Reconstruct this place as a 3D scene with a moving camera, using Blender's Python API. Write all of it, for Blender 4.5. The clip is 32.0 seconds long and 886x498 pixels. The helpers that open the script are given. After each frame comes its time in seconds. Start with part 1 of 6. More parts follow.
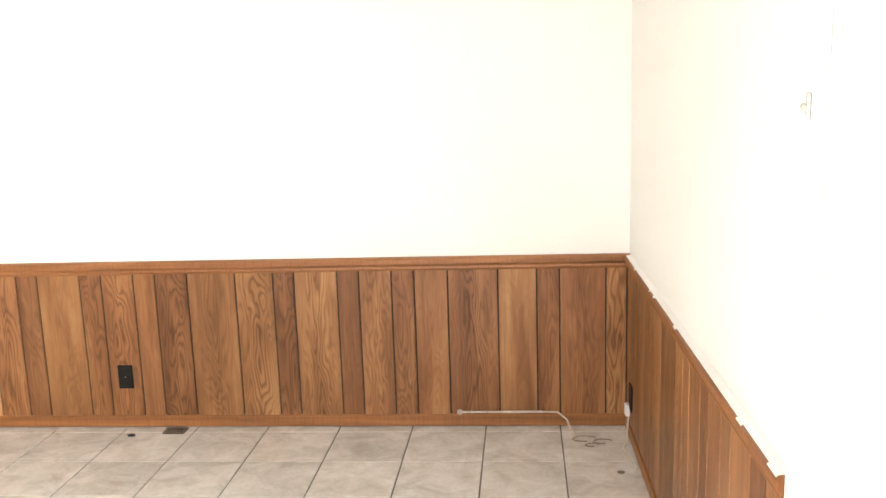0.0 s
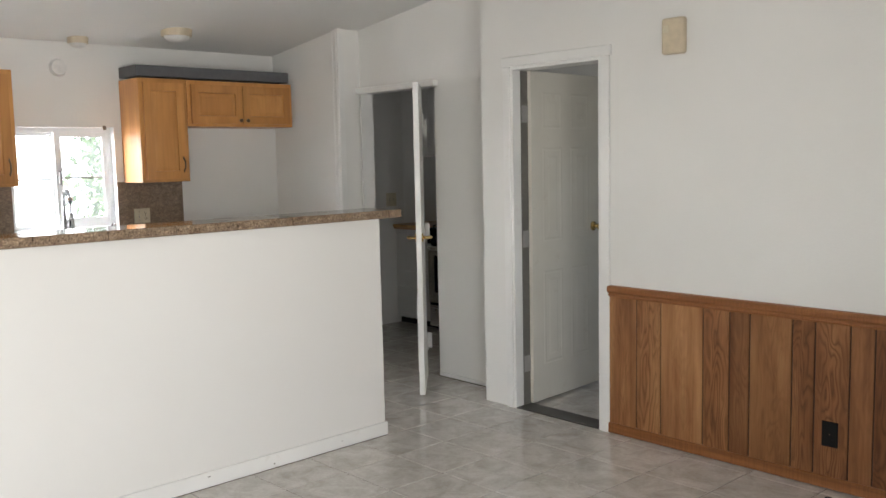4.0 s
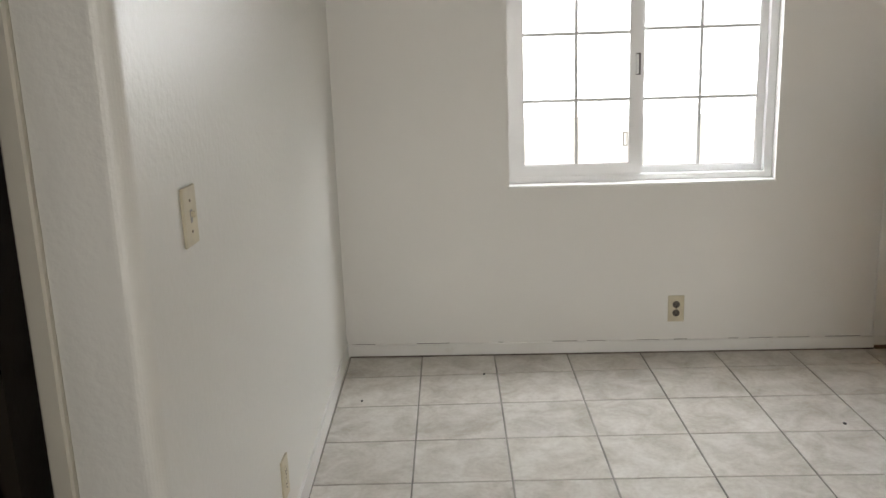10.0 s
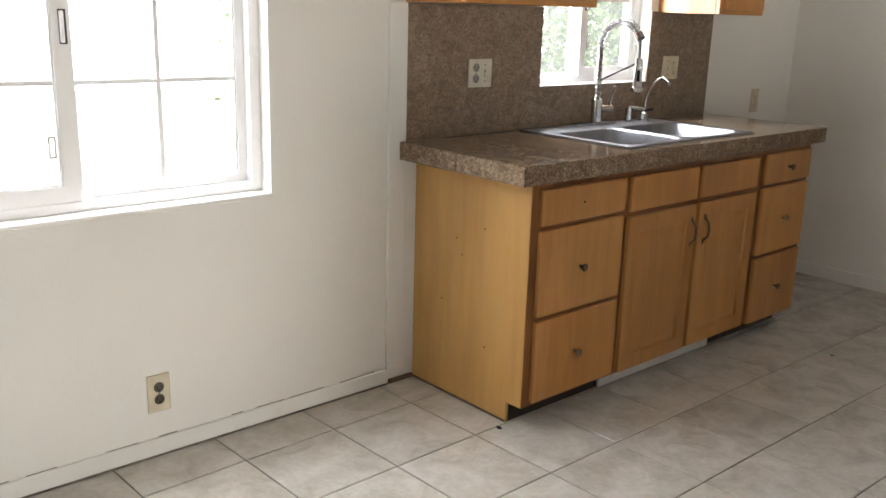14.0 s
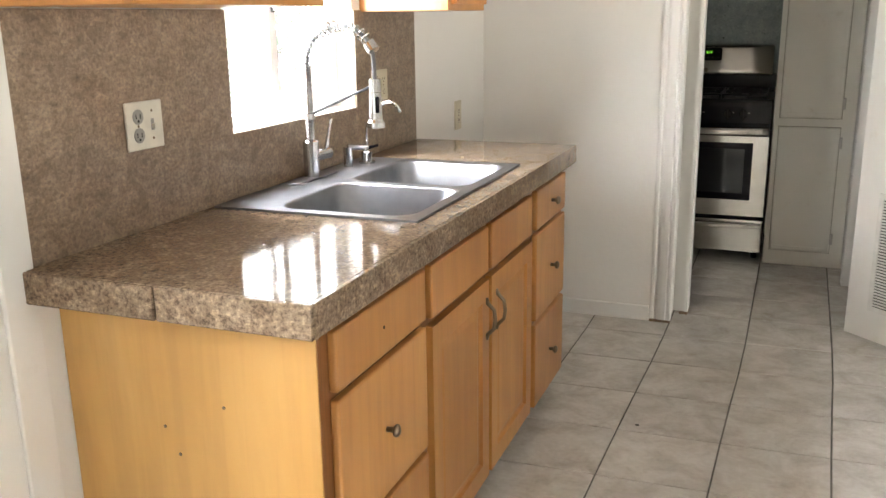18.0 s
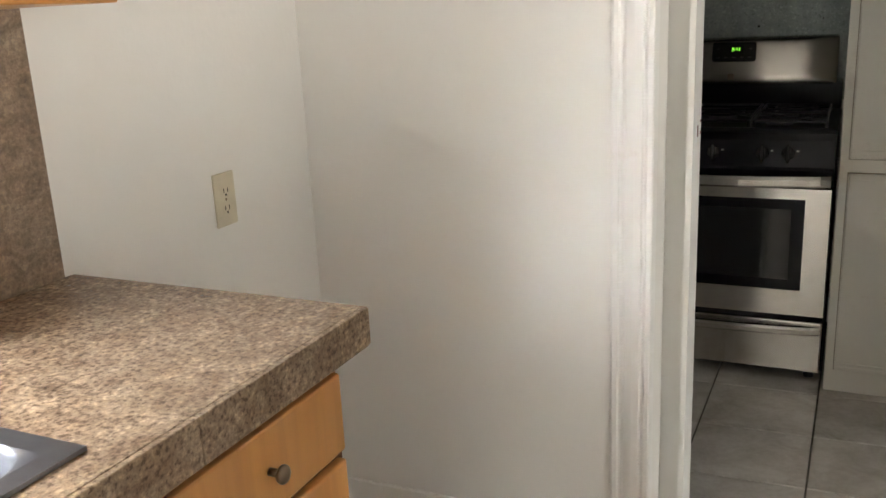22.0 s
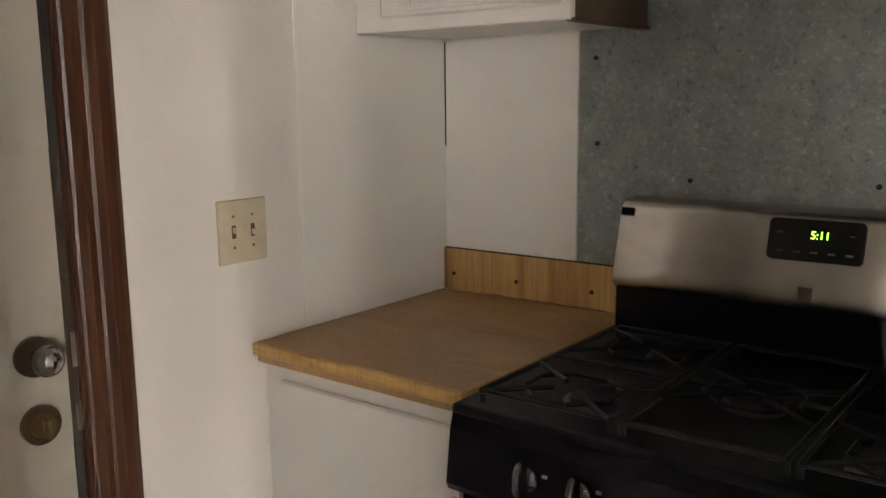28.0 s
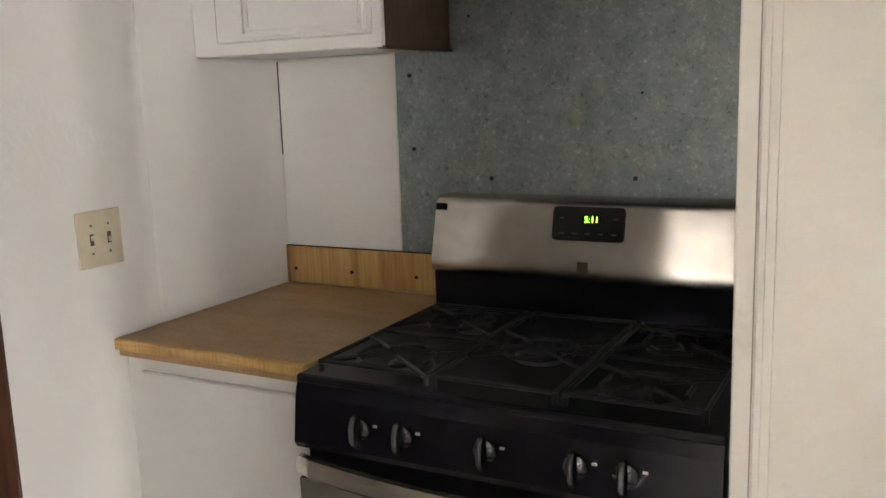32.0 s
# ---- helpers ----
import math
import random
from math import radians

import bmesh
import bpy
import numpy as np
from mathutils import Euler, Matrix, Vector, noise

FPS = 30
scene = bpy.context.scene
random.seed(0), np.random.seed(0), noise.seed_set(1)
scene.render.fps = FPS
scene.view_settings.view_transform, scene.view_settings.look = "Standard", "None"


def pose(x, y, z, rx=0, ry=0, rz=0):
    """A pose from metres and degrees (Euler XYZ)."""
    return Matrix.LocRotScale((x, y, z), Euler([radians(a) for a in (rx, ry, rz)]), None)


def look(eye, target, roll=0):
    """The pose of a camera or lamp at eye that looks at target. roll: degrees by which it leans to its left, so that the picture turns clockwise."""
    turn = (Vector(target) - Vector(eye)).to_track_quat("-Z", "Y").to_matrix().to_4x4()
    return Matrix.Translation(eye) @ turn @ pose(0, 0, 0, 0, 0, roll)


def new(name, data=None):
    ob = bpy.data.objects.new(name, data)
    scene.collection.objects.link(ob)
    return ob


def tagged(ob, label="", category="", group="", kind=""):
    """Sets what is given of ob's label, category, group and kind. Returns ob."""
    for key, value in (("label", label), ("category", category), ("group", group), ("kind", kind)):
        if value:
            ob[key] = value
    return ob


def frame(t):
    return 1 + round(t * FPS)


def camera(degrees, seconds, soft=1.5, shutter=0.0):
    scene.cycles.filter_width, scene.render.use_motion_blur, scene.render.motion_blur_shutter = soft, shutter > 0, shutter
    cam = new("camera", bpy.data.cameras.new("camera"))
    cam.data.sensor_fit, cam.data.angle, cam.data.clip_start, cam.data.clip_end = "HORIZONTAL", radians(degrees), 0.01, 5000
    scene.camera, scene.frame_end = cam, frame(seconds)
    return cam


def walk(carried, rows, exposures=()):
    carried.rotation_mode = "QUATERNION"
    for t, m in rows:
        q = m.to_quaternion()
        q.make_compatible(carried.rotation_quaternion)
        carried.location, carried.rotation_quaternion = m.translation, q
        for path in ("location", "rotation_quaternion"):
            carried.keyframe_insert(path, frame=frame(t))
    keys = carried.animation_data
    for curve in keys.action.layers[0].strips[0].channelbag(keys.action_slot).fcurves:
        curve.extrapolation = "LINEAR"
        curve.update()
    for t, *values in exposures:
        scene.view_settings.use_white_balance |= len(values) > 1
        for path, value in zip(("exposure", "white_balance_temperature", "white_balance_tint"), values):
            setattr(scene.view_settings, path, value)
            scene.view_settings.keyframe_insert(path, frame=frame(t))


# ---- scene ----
cam = camera(53.4, 32.0)
PATH = [
    (0, (1.256, 0.879, 1.587), (1.109, 2.839, 1.217), -1.8),
    (0.5, (1.29, 0.886, 1.589), (1.124, 2.864, 1.347), -1.9),
    (1, (1.256, 0.862, 1.585), (1.002, 2.841, 1.441), -2.4),
    (1.5, (1.257, 0.863, 1.592), (0.796, 2.806, 1.48), -2.8),
    (2, (1.206, 0.829, 1.549), (0.521, 2.705, 1.433), -2.1),
    (2.5, (1.187, 0.829, 1.542), (0.297, 2.616, 1.421), -1.9),
    (4.5, (0.994, 0.963, 1.516), (-0.658, 2.057, 1.242), -0.3),
    (5, (0.944, 0.899, 1.51), (-0.868, 1.669, 1.16), 0.5),
    (5.5, (0.853, 0.836, 1.491), (-1.034, 1.378, 1.11), -0.0),
    (6, (0.699, 0.778, 1.48), (-1.23, 1.137, 1.09), 0.4),
    (6.5, (0.562, 0.709, 1.489), (-1.388, 0.931, 1.105), -0.8),
    (7, (0.365, 0.689, 1.455), (-1.592, 0.749, 1.048), -0.6),
    (7.5, (0.11, 0.705, 1.44), (-1.835, 0.634, 0.979), -1.7),
    (8, (-0.127, 0.674, 1.424), (-2.094, 0.602, 1.071), -1.4),
    (8.5, (-0.402, 0.579, 1.405), (-2.362, 0.541, 1.009), -1.7),
    (9, (-0.703, 0.523, 1.431), (-2.66, 0.452, 1.023), -1.7),
    (9.5, (-0.952, 0.451, 1.376), (-2.9, 0.341, 0.935), -1.7),
    (10, (-1.242, 0.328, 1.441), (-3.183, 0.232, 0.971), -2.0),
    (10.5, (-1.478, 0.287, 1.397), (-3.416, 0.134, 0.925), -1.9),
    (11, (-1.681, 0.297, 1.413), (-3.62, 0.186, 0.936), -2.1),
    (11.5, (-1.846, 0.224, 1.373), (-3.775, 0.413, 0.883), -0.9),
    (12, (-2.025, 0.174, 1.37), (-3.899, 0.689, 0.898), -1.7),
    (12.5, (-2.181, 0.159, 1.348), (-4.002, 0.825, 0.858), -0.5),
    (13, (-2.361, 0.161, 1.347), (-4.137, 0.938, 0.857), 0.0),
    (13.5, (-2.536, 0.155, 1.374), (-4.167, 1.204, 0.883), 0.2),
    (14, (-2.657, 0.171, 1.364), (-4.1, 1.453, 0.843), 1.7),
    (14.5, (-2.719, 0.195, 1.368), (-4.164, 1.484, 0.869), 1.4),
    (15, (-2.849, 0.302, 1.37), (-4.222, 1.68, 0.91), 0.6),
    (15.5, (-2.975, 0.374, 1.367), (-4.239, 1.847, 0.884), 1.7),
    (17.5, (-3.618, 0.735, 1.347), (-4.524, 2.432, 0.801), -1.1),
    (18, (-3.78, 0.921, 1.363), (-4.481, 2.724, 0.855), -0.8),
    (18.5, (-3.829, 1.099, 1.348), (-4.431, 2.934, 0.828), -2.2),
    (19, (-3.857, 1.354, 1.352), (-4.487, 3.182, 0.841), -1.8),
    (19.5, (-3.9, 1.601, 1.342), (-4.475, 3.442, 0.811), -0.6),
    (20, (-3.951, 1.852, 1.361), (-4.538, 3.689, 0.831), -1.4),
    (20.5, (-3.917, 2.107, 1.358), (-4.617, 3.914, 0.865), -2.1),
    (21, (-3.858, 2.369, 1.366), (-4.598, 4.146, 0.823), -1.7),
    (21.5, (-3.868, 2.658, 1.355), (-4.669, 4.41, 0.817), -0.8),
    (22, (-3.812, 2.923, 1.359), (-4.633, 4.667, 0.826), -2.8),
    (22.5, (-3.672, 3.181, 1.378), (-4.506, 4.918, 0.842), -0.5),
    (23, (-3.56, 3.406, 1.268), (-4.282, 5.206, 0.78), -1.0),
    (23.5, (-3.544, 3.66, 1.3), (-4.259, 5.446, 0.751), -1.6),
    (24, (-3.504, 3.936, 1.311), (-4.384, 5.664, 0.82), -0.6),
    (24.5, (-3.471, 4.161, 1.334), (-4.458, 5.809, 0.779), -0.3),
    (25, (-3.536, 4.418, 1.348), (-4.549, 6.05, 0.792), -1.3),
    (25.5, (-3.602, 4.583, 1.368), (-4.569, 6.255, 0.85), -1.8),
    (27.5, (-3.738, 4.942, 1.341), (-4.923, 6.483, 0.873), -0.8),
    (28, (-3.822, 5.005, 1.387), (-5.031, 6.562, 1.049), -0.7),
    (28.5, (-3.84, 5.039, 1.409), (-4.984, 6.65, 1.098), -0.5),
    (29, (-3.875, 5.067, 1.399), (-4.955, 6.71, 1.034), 0.6),
    (29.5, (-3.898, 5.083, 1.412), (-4.929, 6.75, 1.018), 0.3),
    (30, (-3.9, 5.102, 1.445), (-4.9, 6.798, 1.096), -0.2),
    (30.5, (-3.86, 5.102, 1.458), (-4.819, 6.832, 1.165), -1.6),
    (31, (-3.783, 5.024, 1.454), (-4.718, 6.769, 1.168), -1.4),
    (31.5, (-3.696, 4.904, 1.437), (-4.625, 6.64, 1.091), -1.5),
    (32, (-3.63, 4.789, 1.424), (-4.554, 6.528, 1.074), -1.9),
]

EXPOSURES = [(0.0, 2.45, 6700, 10), (0.5, 2.05, 6750, 10), (1.0, 1.6, 6650, 10), (1.5, 1.62, 6650, 10), (2.0, 1.65, 6600, 10), (2.5, 1.5, 6500, 10), (4.5, 0.6, 6150, 10),
             (5.0, 0.27, 6150, 10), (6.0, 0.04, 6300, 10), (7.0, -0.10, 6450, 10), (8.0, -0.12, 6500, 10), (9.0, -0.06, 6550, 10), (10.0, 0.15, 6600, 10), (12.0, 0.10, 6550, 10),
             (13.0, 0.35, 6700, 8), (14.0, 0.86, 6650, 11), (15.0, 1.25, 6600, 12), (18.0, 1.95, 6650, 10), (20.0, 2.1, 6550, 10), (21.0, 2.05, 6550, 10), (22.0, 2.0, 6550, 10), (23.0, 2.85, 6450, 10),
             (24.0, 3.4, 6450, 10), (25.0, 3.6, 6550, 12), (28.0, 3.35, 7050, 18), (29.0, 3.35, 7000, 18), (30.0, 3.4, 6950, 18), (31.0, 3.5, 6850, 18), (32.0, 3.65, 6500, 14)]
walk(cam, [(t, look(eye, target, roll)) for t, eye, target, roll in PATH], EXPOSURES)

# ---- world, sun and window light ----
SUN_EL, SUN_AZ = radians(58), radians(150)
world = bpy.data.worlds.new("sky")
scene.world = world
world.use_nodes = True
wn = world.node_tree
sky = wn.nodes.new("ShaderNodeTexSky")
sky.sky_type, sky.sun_disc, sky.sun_elevation, sky.sun_rotation = "NISHITA", False, SUN_EL, SUN_AZ
wn.links.new(sky.outputs[0], wn.nodes["Background"].inputs[0])
wn.nodes["Background"].inputs[1].default_value = 0.12
sun = new("sun", bpy.data.lights.new("sun", "SUN"))
sun.data.energy, sun.data.angle, sun.data.color = 4.5, radians(0.5), (1, 0.95, 0.87)
sun_dir = Vector((math.sin(SUN_AZ) * math.cos(SUN_EL), math.cos(SUN_AZ) * math.cos(SUN_EL), math.sin(SUN_EL)))
sun.matrix_world = look(sun_dir * 30, (0, 0, 0))


def window_light(name, eye, target, w, h, watts, colour=(1.0, 0.98, 0.95), spread=180):
    ob = new(name, bpy.data.lights.new(name, "AREA"))
    ob.data.shape, ob.data.size, ob.data.size_y, ob.data.energy, ob.data.color = "RECTANGLE", w, h, watts, colour
    ob.data.spread = radians(spread)
    ob.matrix_world = look(eye, target)
    return ob


window_light("daylight_dining_window", (-5.75, 1.05, 1.95), (-3.7, 1.25, 0.2), 1.6, 1.2, 72, (0.94, 0.97, 1.0), 150)
window_light("daylight_kitchen_window", (-5.98, 3.17, 2.95), (-4.6, 3.17, 1.05), 1.8, 1.1, 205, (0.94, 0.97, 1.0))
window_light("daylight_kitchen_window_south", (-5.80, 2.02, 1.55), (-3.85, 5.5, 0.95), 1.2, 1.4, 62, (0.96, 0.98, 1.0), 150)
window_light("daylight_patio_door", (2.05, 1.2, 1.06), (-3, 1.35, 0.95), 1.35, 2.0, 34, (1.0, 0.96, 0.90), 115)
# lamp added at an unseen south opening to brighten the living room
window_light("daylight_living_window", (0.55, -0.34, 1.5), (-0.3, 4.0, 1.2), 1.5, 1.0, 15, (1.0, 0.97, 0.93), 150)
# lamp added at an unseen opening to light the bedroom
window_light("daylight_bedroom_window", (-0.12, 6.2, 1.5), (-3, 6.2, 1.2), 1.0, 1.0, 1.1)


# ---- small builders ----
ORIGIN = {}


def thing(name, at, label, category, group="", kind=""):
    ob = new(name)
    ob.empty_display_size = 0.05
    ob.location = at
    ORIGIN[ob.name] = Vector(at)
    return tagged(ob, label, category, group, kind)


def part(name, bm, material, parent=None, label="", at=None, local=False, smooth=False):
    """Links bm, given in world coordinates, as one mesh under parent. at: the mesh's own origin. local: bm is in the parent's space."""
    me = bpy.data.meshes.new(name)
    base = ORIGIN.get(parent.name, Vector()) if parent and not local else Vector()
    own = Vector(at) if at is not None else base.copy()
    if own.length:
        bmesh.ops.translate(bm, verts=bm.verts, vec=-own)
    bmesh.ops.recalc_face_normals(bm, faces=bm.faces)
    bm.to_mesh(me)
    bm.free()
    if smooth:
        me.polygons.foreach_set("use_smooth", [True] * len(me.polygons))
    for m in material if isinstance(material, (list, tuple)) else [material]:
        me.materials.append(m)
    ob = new(name, me)
    if parent:
        ob.parent = parent
        ob.location = own - base
    else:
        ob.location = own
    ORIGIN[ob.name] = own
    if label:
        ob["label"] = label
    return ob


def box(bm, x0, x1, y0, y1, z0, z1, bevel=0.0, seg=1, m=None):
    made = bmesh.ops.create_cube(bm, size=1)["verts"]
    bmesh.ops.scale(bm, verts=made, vec=(x1 - x0, y1 - y0, z1 - z0))
    bmesh.ops.translate(bm, verts=made, vec=((x0 + x1) / 2, (y0 + y1) / 2, (z0 + z1) / 2))
    if bevel:
        edges = list({e for v in made for e in v.link_edges})
        out = bmesh.ops.bevel(bm, geom=edges, offset=bevel, segments=seg, affect="EDGES", profile=0.5)
        made = list({v for f in out["faces"] for v in f.verts} | {v for v in made if v.is_valid})
    if m is not None:
        bmesh.ops.transform(bm, matrix=m, verts=made)
    return bm


def boxed(*args, **kw):
    return box(bmesh.new(), *args, **kw)


def rod(bm, p, q, r, n=12, r2=None):
    p, q = Vector(p), Vector(q)
    made = bmesh.ops.create_cone(bm, cap_ends=True, segments=n, radius1=r, radius2=r if r2 is None else r2, depth=(q - p).length)["verts"]
    bmesh.ops.transform(bm, matrix=Matrix.Translation((p + q) / 2) @ (q - p).to_track_quat("Z", "Y").to_matrix().to_4x4(), verts=made)
    return bm


def ball(bm, c, r, scale=(1, 1, 1), u=16, v=10):
    made = bmesh.ops.create_uvsphere(bm, u_segments=u, v_segments=v, radius=r)["verts"]
    bmesh.ops.scale(bm, verts=made, vec=scale)
    bmesh.ops.translate(bm, verts=made, vec=c)
    return bm


def tube(bm, points, r, n=8):
    """A round tube along points."""
    points = [Vector(p) for p in points]
    rings, side = [], None
    for i, p in enumerate(points):
        ahead = (points[min(i + 1, len(points) - 1)] - points[max(i - 1, 0)]).normalized()
        if side is None:
            side = ahead.orthogonal().normalized()
        side = (side - ahead * side.dot(ahead)).normalized()
        up = ahead.cross(side)
        rr = r[i] if isinstance(r, (list, tuple)) else r
        rings.append([bm.verts.new(p + rr * (math.cos(a) * side + math.sin(a) * up)) for a in (2 * math.pi * k / n for k in range(n))])
    for a, b in zip(rings, rings[1:]):
        for k in range(n):
            bm.faces.new((a[k], a[(k + 1) % n], b[(k + 1) % n], b[k]))
    bm.faces.new(rings[0])
    bm.faces.new(rings[-1])
    return bm


def prism(bm, outline, axis, a, b):
    """An outline in the two other axes, drawn out along axis from a to b."""
    def at(u, v, w):
        return ((w, u, v), (u, w, v), (u, v, w))["xyz".index(axis)]
    lo, hi = [bm.verts.new(at(u, v, a)) for u, v in outline], [bm.verts.new(at(u, v, b)) for u, v in outline]
    bm.faces.new(lo)
    bm.faces.new(hi[::-1])
    for k in range(len(lo)):
        bm.faces.new((lo[k], lo[k - 1], hi[k - 1], hi[k]))
    return bm


def rounded(x0, x1, y0, y1, r, z, n=6):
    pts = []
    for cx, cy, a0 in ((x1 - r, y1 - r, 0), (x0 + r, y1 - r, 90), (x0 + r, y0 + r, 180), (x1 - r, y0 + r, 270)):
        pts += [(cx + r * math.cos(radians(a0 + 90 * k / n)), cy + r * math.sin(radians(a0 + 90 * k / n)), z) for k in range(n + 1)]
    return pts


def loft(bm, loops, close=True):
    rings = [[bm.verts.new(p) for p in loop] for loop in loops]
    n = len(rings[0])
    for a, b in zip(rings, rings[1:]):
        for k in range(n):
            bm.faces.new((a[k], a[(k + 1) % n], b[(k + 1) % n], b[k]))
    if close:
        bm.faces.new(rings[-1])
    return bm


def holed(bm, axis, a, b, u0, u1, v0, v1, holes):
    """A slab from a to b along axis, u0..u1 by v0..v1 in the others, with rectangular holes through it."""
    holes = [(max(h[0], u0), min(h[1], u1), max(h[2], v0), min(h[3], v1)) for h in holes]
    holes = [h for h in holes if h[1] > h[0] and h[3] > h[2]]
    us = sorted({u0, u1, *(h[0] for h in holes), *(h[1] for h in holes)})
    for ua, ub in zip(us, us[1:]):
        if ub <= u0 or ua >= u1:
            continue
        v = v0
        for h in sorted((h for h in holes if h[0] <= ua and h[1] >= ub), key=lambda h: h[2]):
            if h[2] > v:
                slab(bm, axis, a, b, ua, ub, v, h[2])
            v = h[3]
        if v < v1:
            slab(bm, axis, a, b, ua, ub, v, v1)
    return bm


def slab(bm, axis, a, b, u0, u1, v0, v1, bevel=0.0):
    if axis == "x":
        return box(bm, a, b, u0, u1, v0, v1, bevel)
    if axis == "y":
        return box(bm, u0, u1, a, b, v0, v1, bevel)
    return box(bm, u0, u1, v0, v1, a, b, bevel)


def ring_y(bm, y0, y1, outer, inner, along="y"):
    """A plate across y (or x) with one rectangular hole, as one connected mesh: outer and inner are its sides low, high, bottom, top."""
    loops = []
    for y, (a, b, c, d) in ((y0, outer), (y0, inner), (y1, inner), (y1, outer)):
        loops.append([bm.verts.new(q if along == "y" else (q[1], q[0], q[2])) for q in ((a, y, c), (b, y, c), (b, y, d), (a, y, d))])
    for p, q in zip(loops, loops[1:] + loops[:1]):
        for k in range(4):
            bm.faces.new((p[k], p[(k + 1) % 4], q[(k + 1) % 4], q[k]))
    bmesh.ops.recalc_face_normals(bm, faces=bm.faces)
    return bm


def rounded_plate(x0, x1, y0, y1, z0, z1, r, m):
    bm = loft(bmesh.new(), [rounded(x0, x1, y0, y1, r, z0), rounded(x0, x1, y0, y1, r, z1 - 0.001), rounded(x0 + 0.001, x1 - 0.001, y0 + 0.001, y1 - 0.001, r, z1)])
    bmesh.ops.transform(bm, matrix=m, verts=bm.verts)
    return bm


def structure(name, bm, material, label=""):
    return tagged(part(name, bm, material), label, kind="structure")


def lettered(name, text, size, m, material, parent):
    curve = bpy.data.curves.new(name, "FONT")
    curve.body, curve.size, curve.align_x, curve.align_y, curve.extrude = text, size, "CENTER", "CENTER", 0.0004
    tmp = bpy.data.objects.new(name, curve)
    scene.collection.objects.link(tmp)
    me = bpy.data.meshes.new_from_object(tmp.evaluated_get(bpy.context.evaluated_depsgraph_get()))
    bpy.data.objects.remove(tmp)
    me.transform(Matrix.Translation(-ORIGIN[parent.name]) @ m)
    me.materials.clear()
    me.materials.append(material)
    ob = new(name, me)
    ob.parent = parent
    return ob


# ---- materials ----
def nodes(name):
    m = bpy.data.materials.new(name)
    m.use_nodes = True
    return m, m.node_tree, m.node_tree.nodes["Principled BSDF"]


def add(nt, kind, links=(), **values):
    n = nt.nodes.new(kind)
    for k, v in values.items():
        if k in n.inputs:
            n.inputs[k].default_value = v
        else:
            setattr(n, k, v)
    for k, out in links:
        nt.links.new(out, n.inputs[k])
    return n


def ramp(nt, fac, *stops):
    n = nt.nodes.new("ShaderNodeValToRGB")
    while len(n.color_ramp.elements) < len(stops):
        n.color_ramp.elements.new(0.5)
    for e, (p, c) in zip(n.color_ramp.elements, stops):
        e.position, e.color = p, (*c, 1) if len(c) == 3 else c
    nt.links.new(fac, n.inputs[0])
    return n.outputs[0]


def coords(nt, scale=(1, 1, 1), shuffle=0.0):
    tc = add(nt, "ShaderNodeTexCoord")
    out = tc.outputs["Object"]
    if shuffle:
        info = add(nt, "ShaderNodeObjectInfo")
        mul = add(nt, "ShaderNodeVectorMath", [(0, info.outputs["Random"])], operation="SCALE")
        mul.inputs["Scale"].default_value = shuffle
        out = add(nt, "ShaderNodeVectorMath", [(0, out), (1, mul.outputs[0])], operation="ADD").outputs[0]
    mp = add(nt, "ShaderNodeMapping", [("Vector", out)])
    mp.inputs["Scale"].default_value = scale
    return mp.outputs[0]


def noisy(nt, vec, scale, detail=4.0, rough=0.55, dist=0.0):
    return add(nt, "ShaderNodeTexNoise", [("Vector", vec)], Scale=scale, Detail=detail, Roughness=rough, Distortion=dist).outputs[0]


def bump(nt, bsdf, height, strength, distance=0.01):
    b = add(nt, "ShaderNodeBump", [("Height", height)], Strength=strength, Distance=distance)
    nt.links.new(b.outputs[0], bsdf.inputs["Normal"])


def vary(nt, colour, amount, shuffle=True):
    """Makes each object a little lighter or darker."""
    info = add(nt, "ShaderNodeObjectInfo")
    mr = add(nt, "ShaderNodeMapRange", [("Value", info.outputs["Random"])])
    mr.inputs["To Min"].default_value, mr.inputs["To Max"].default_value = 1 - amount, 1 + amount
    return add(nt, "ShaderNodeVectorMath", [(0, colour), ("Scale", mr.outputs[0])], operation="SCALE").outputs[0]


def painted(name, c1, c2, rough=0.5, big=1.2, fine=60, relief=0.1, dist=0.004, dirt=None, metal=0.0, spec=0.5):
    m, nt, b = nodes(name)
    v = coords(nt)
    col = ramp(nt, noisy(nt, v, big, 5), (0.35, c1), (0.65, c2))
    if dirt:
        mask = ramp(nt, noisy(nt, v, big * 5, 7, 0.7), (0.60, (0, 0, 0)), (0.78, (1, 1, 1)))
        mix = add(nt, "ShaderNodeMix", data_type="RGBA")
        mul = add(nt, "ShaderNodeMath", [(0, mask)], operation="MULTIPLY")
        mul.inputs[1].default_value = 0.5
        nt.links.new(mul.outputs[0], mix.inputs["Factor"])
        nt.links.new(col, mix.inputs["A"])
        mix.inputs["B"].default_value = (*dirt, 1)
        col = mix.outputs["Result"]
    nt.links.new(col, b.inputs["Base Color"])
    f = noisy(nt, v, fine, 3)
    mr = add(nt, "ShaderNodeMapRange", [("Value", noisy(nt, v, big * 4, 4))])
    mr.inputs["To Min"].default_value, mr.inputs["To Max"].default_value = rough * 0.8, min(1, rough * 1.2)
    nt.links.new(mr.outputs[0], b.inputs["Roughness"])
    b.inputs["Metallic"].default_value = metal
    b.inputs["Specular IOR Level"].default_value = spec
    bump(nt, b, f, relief, dist)
    return m


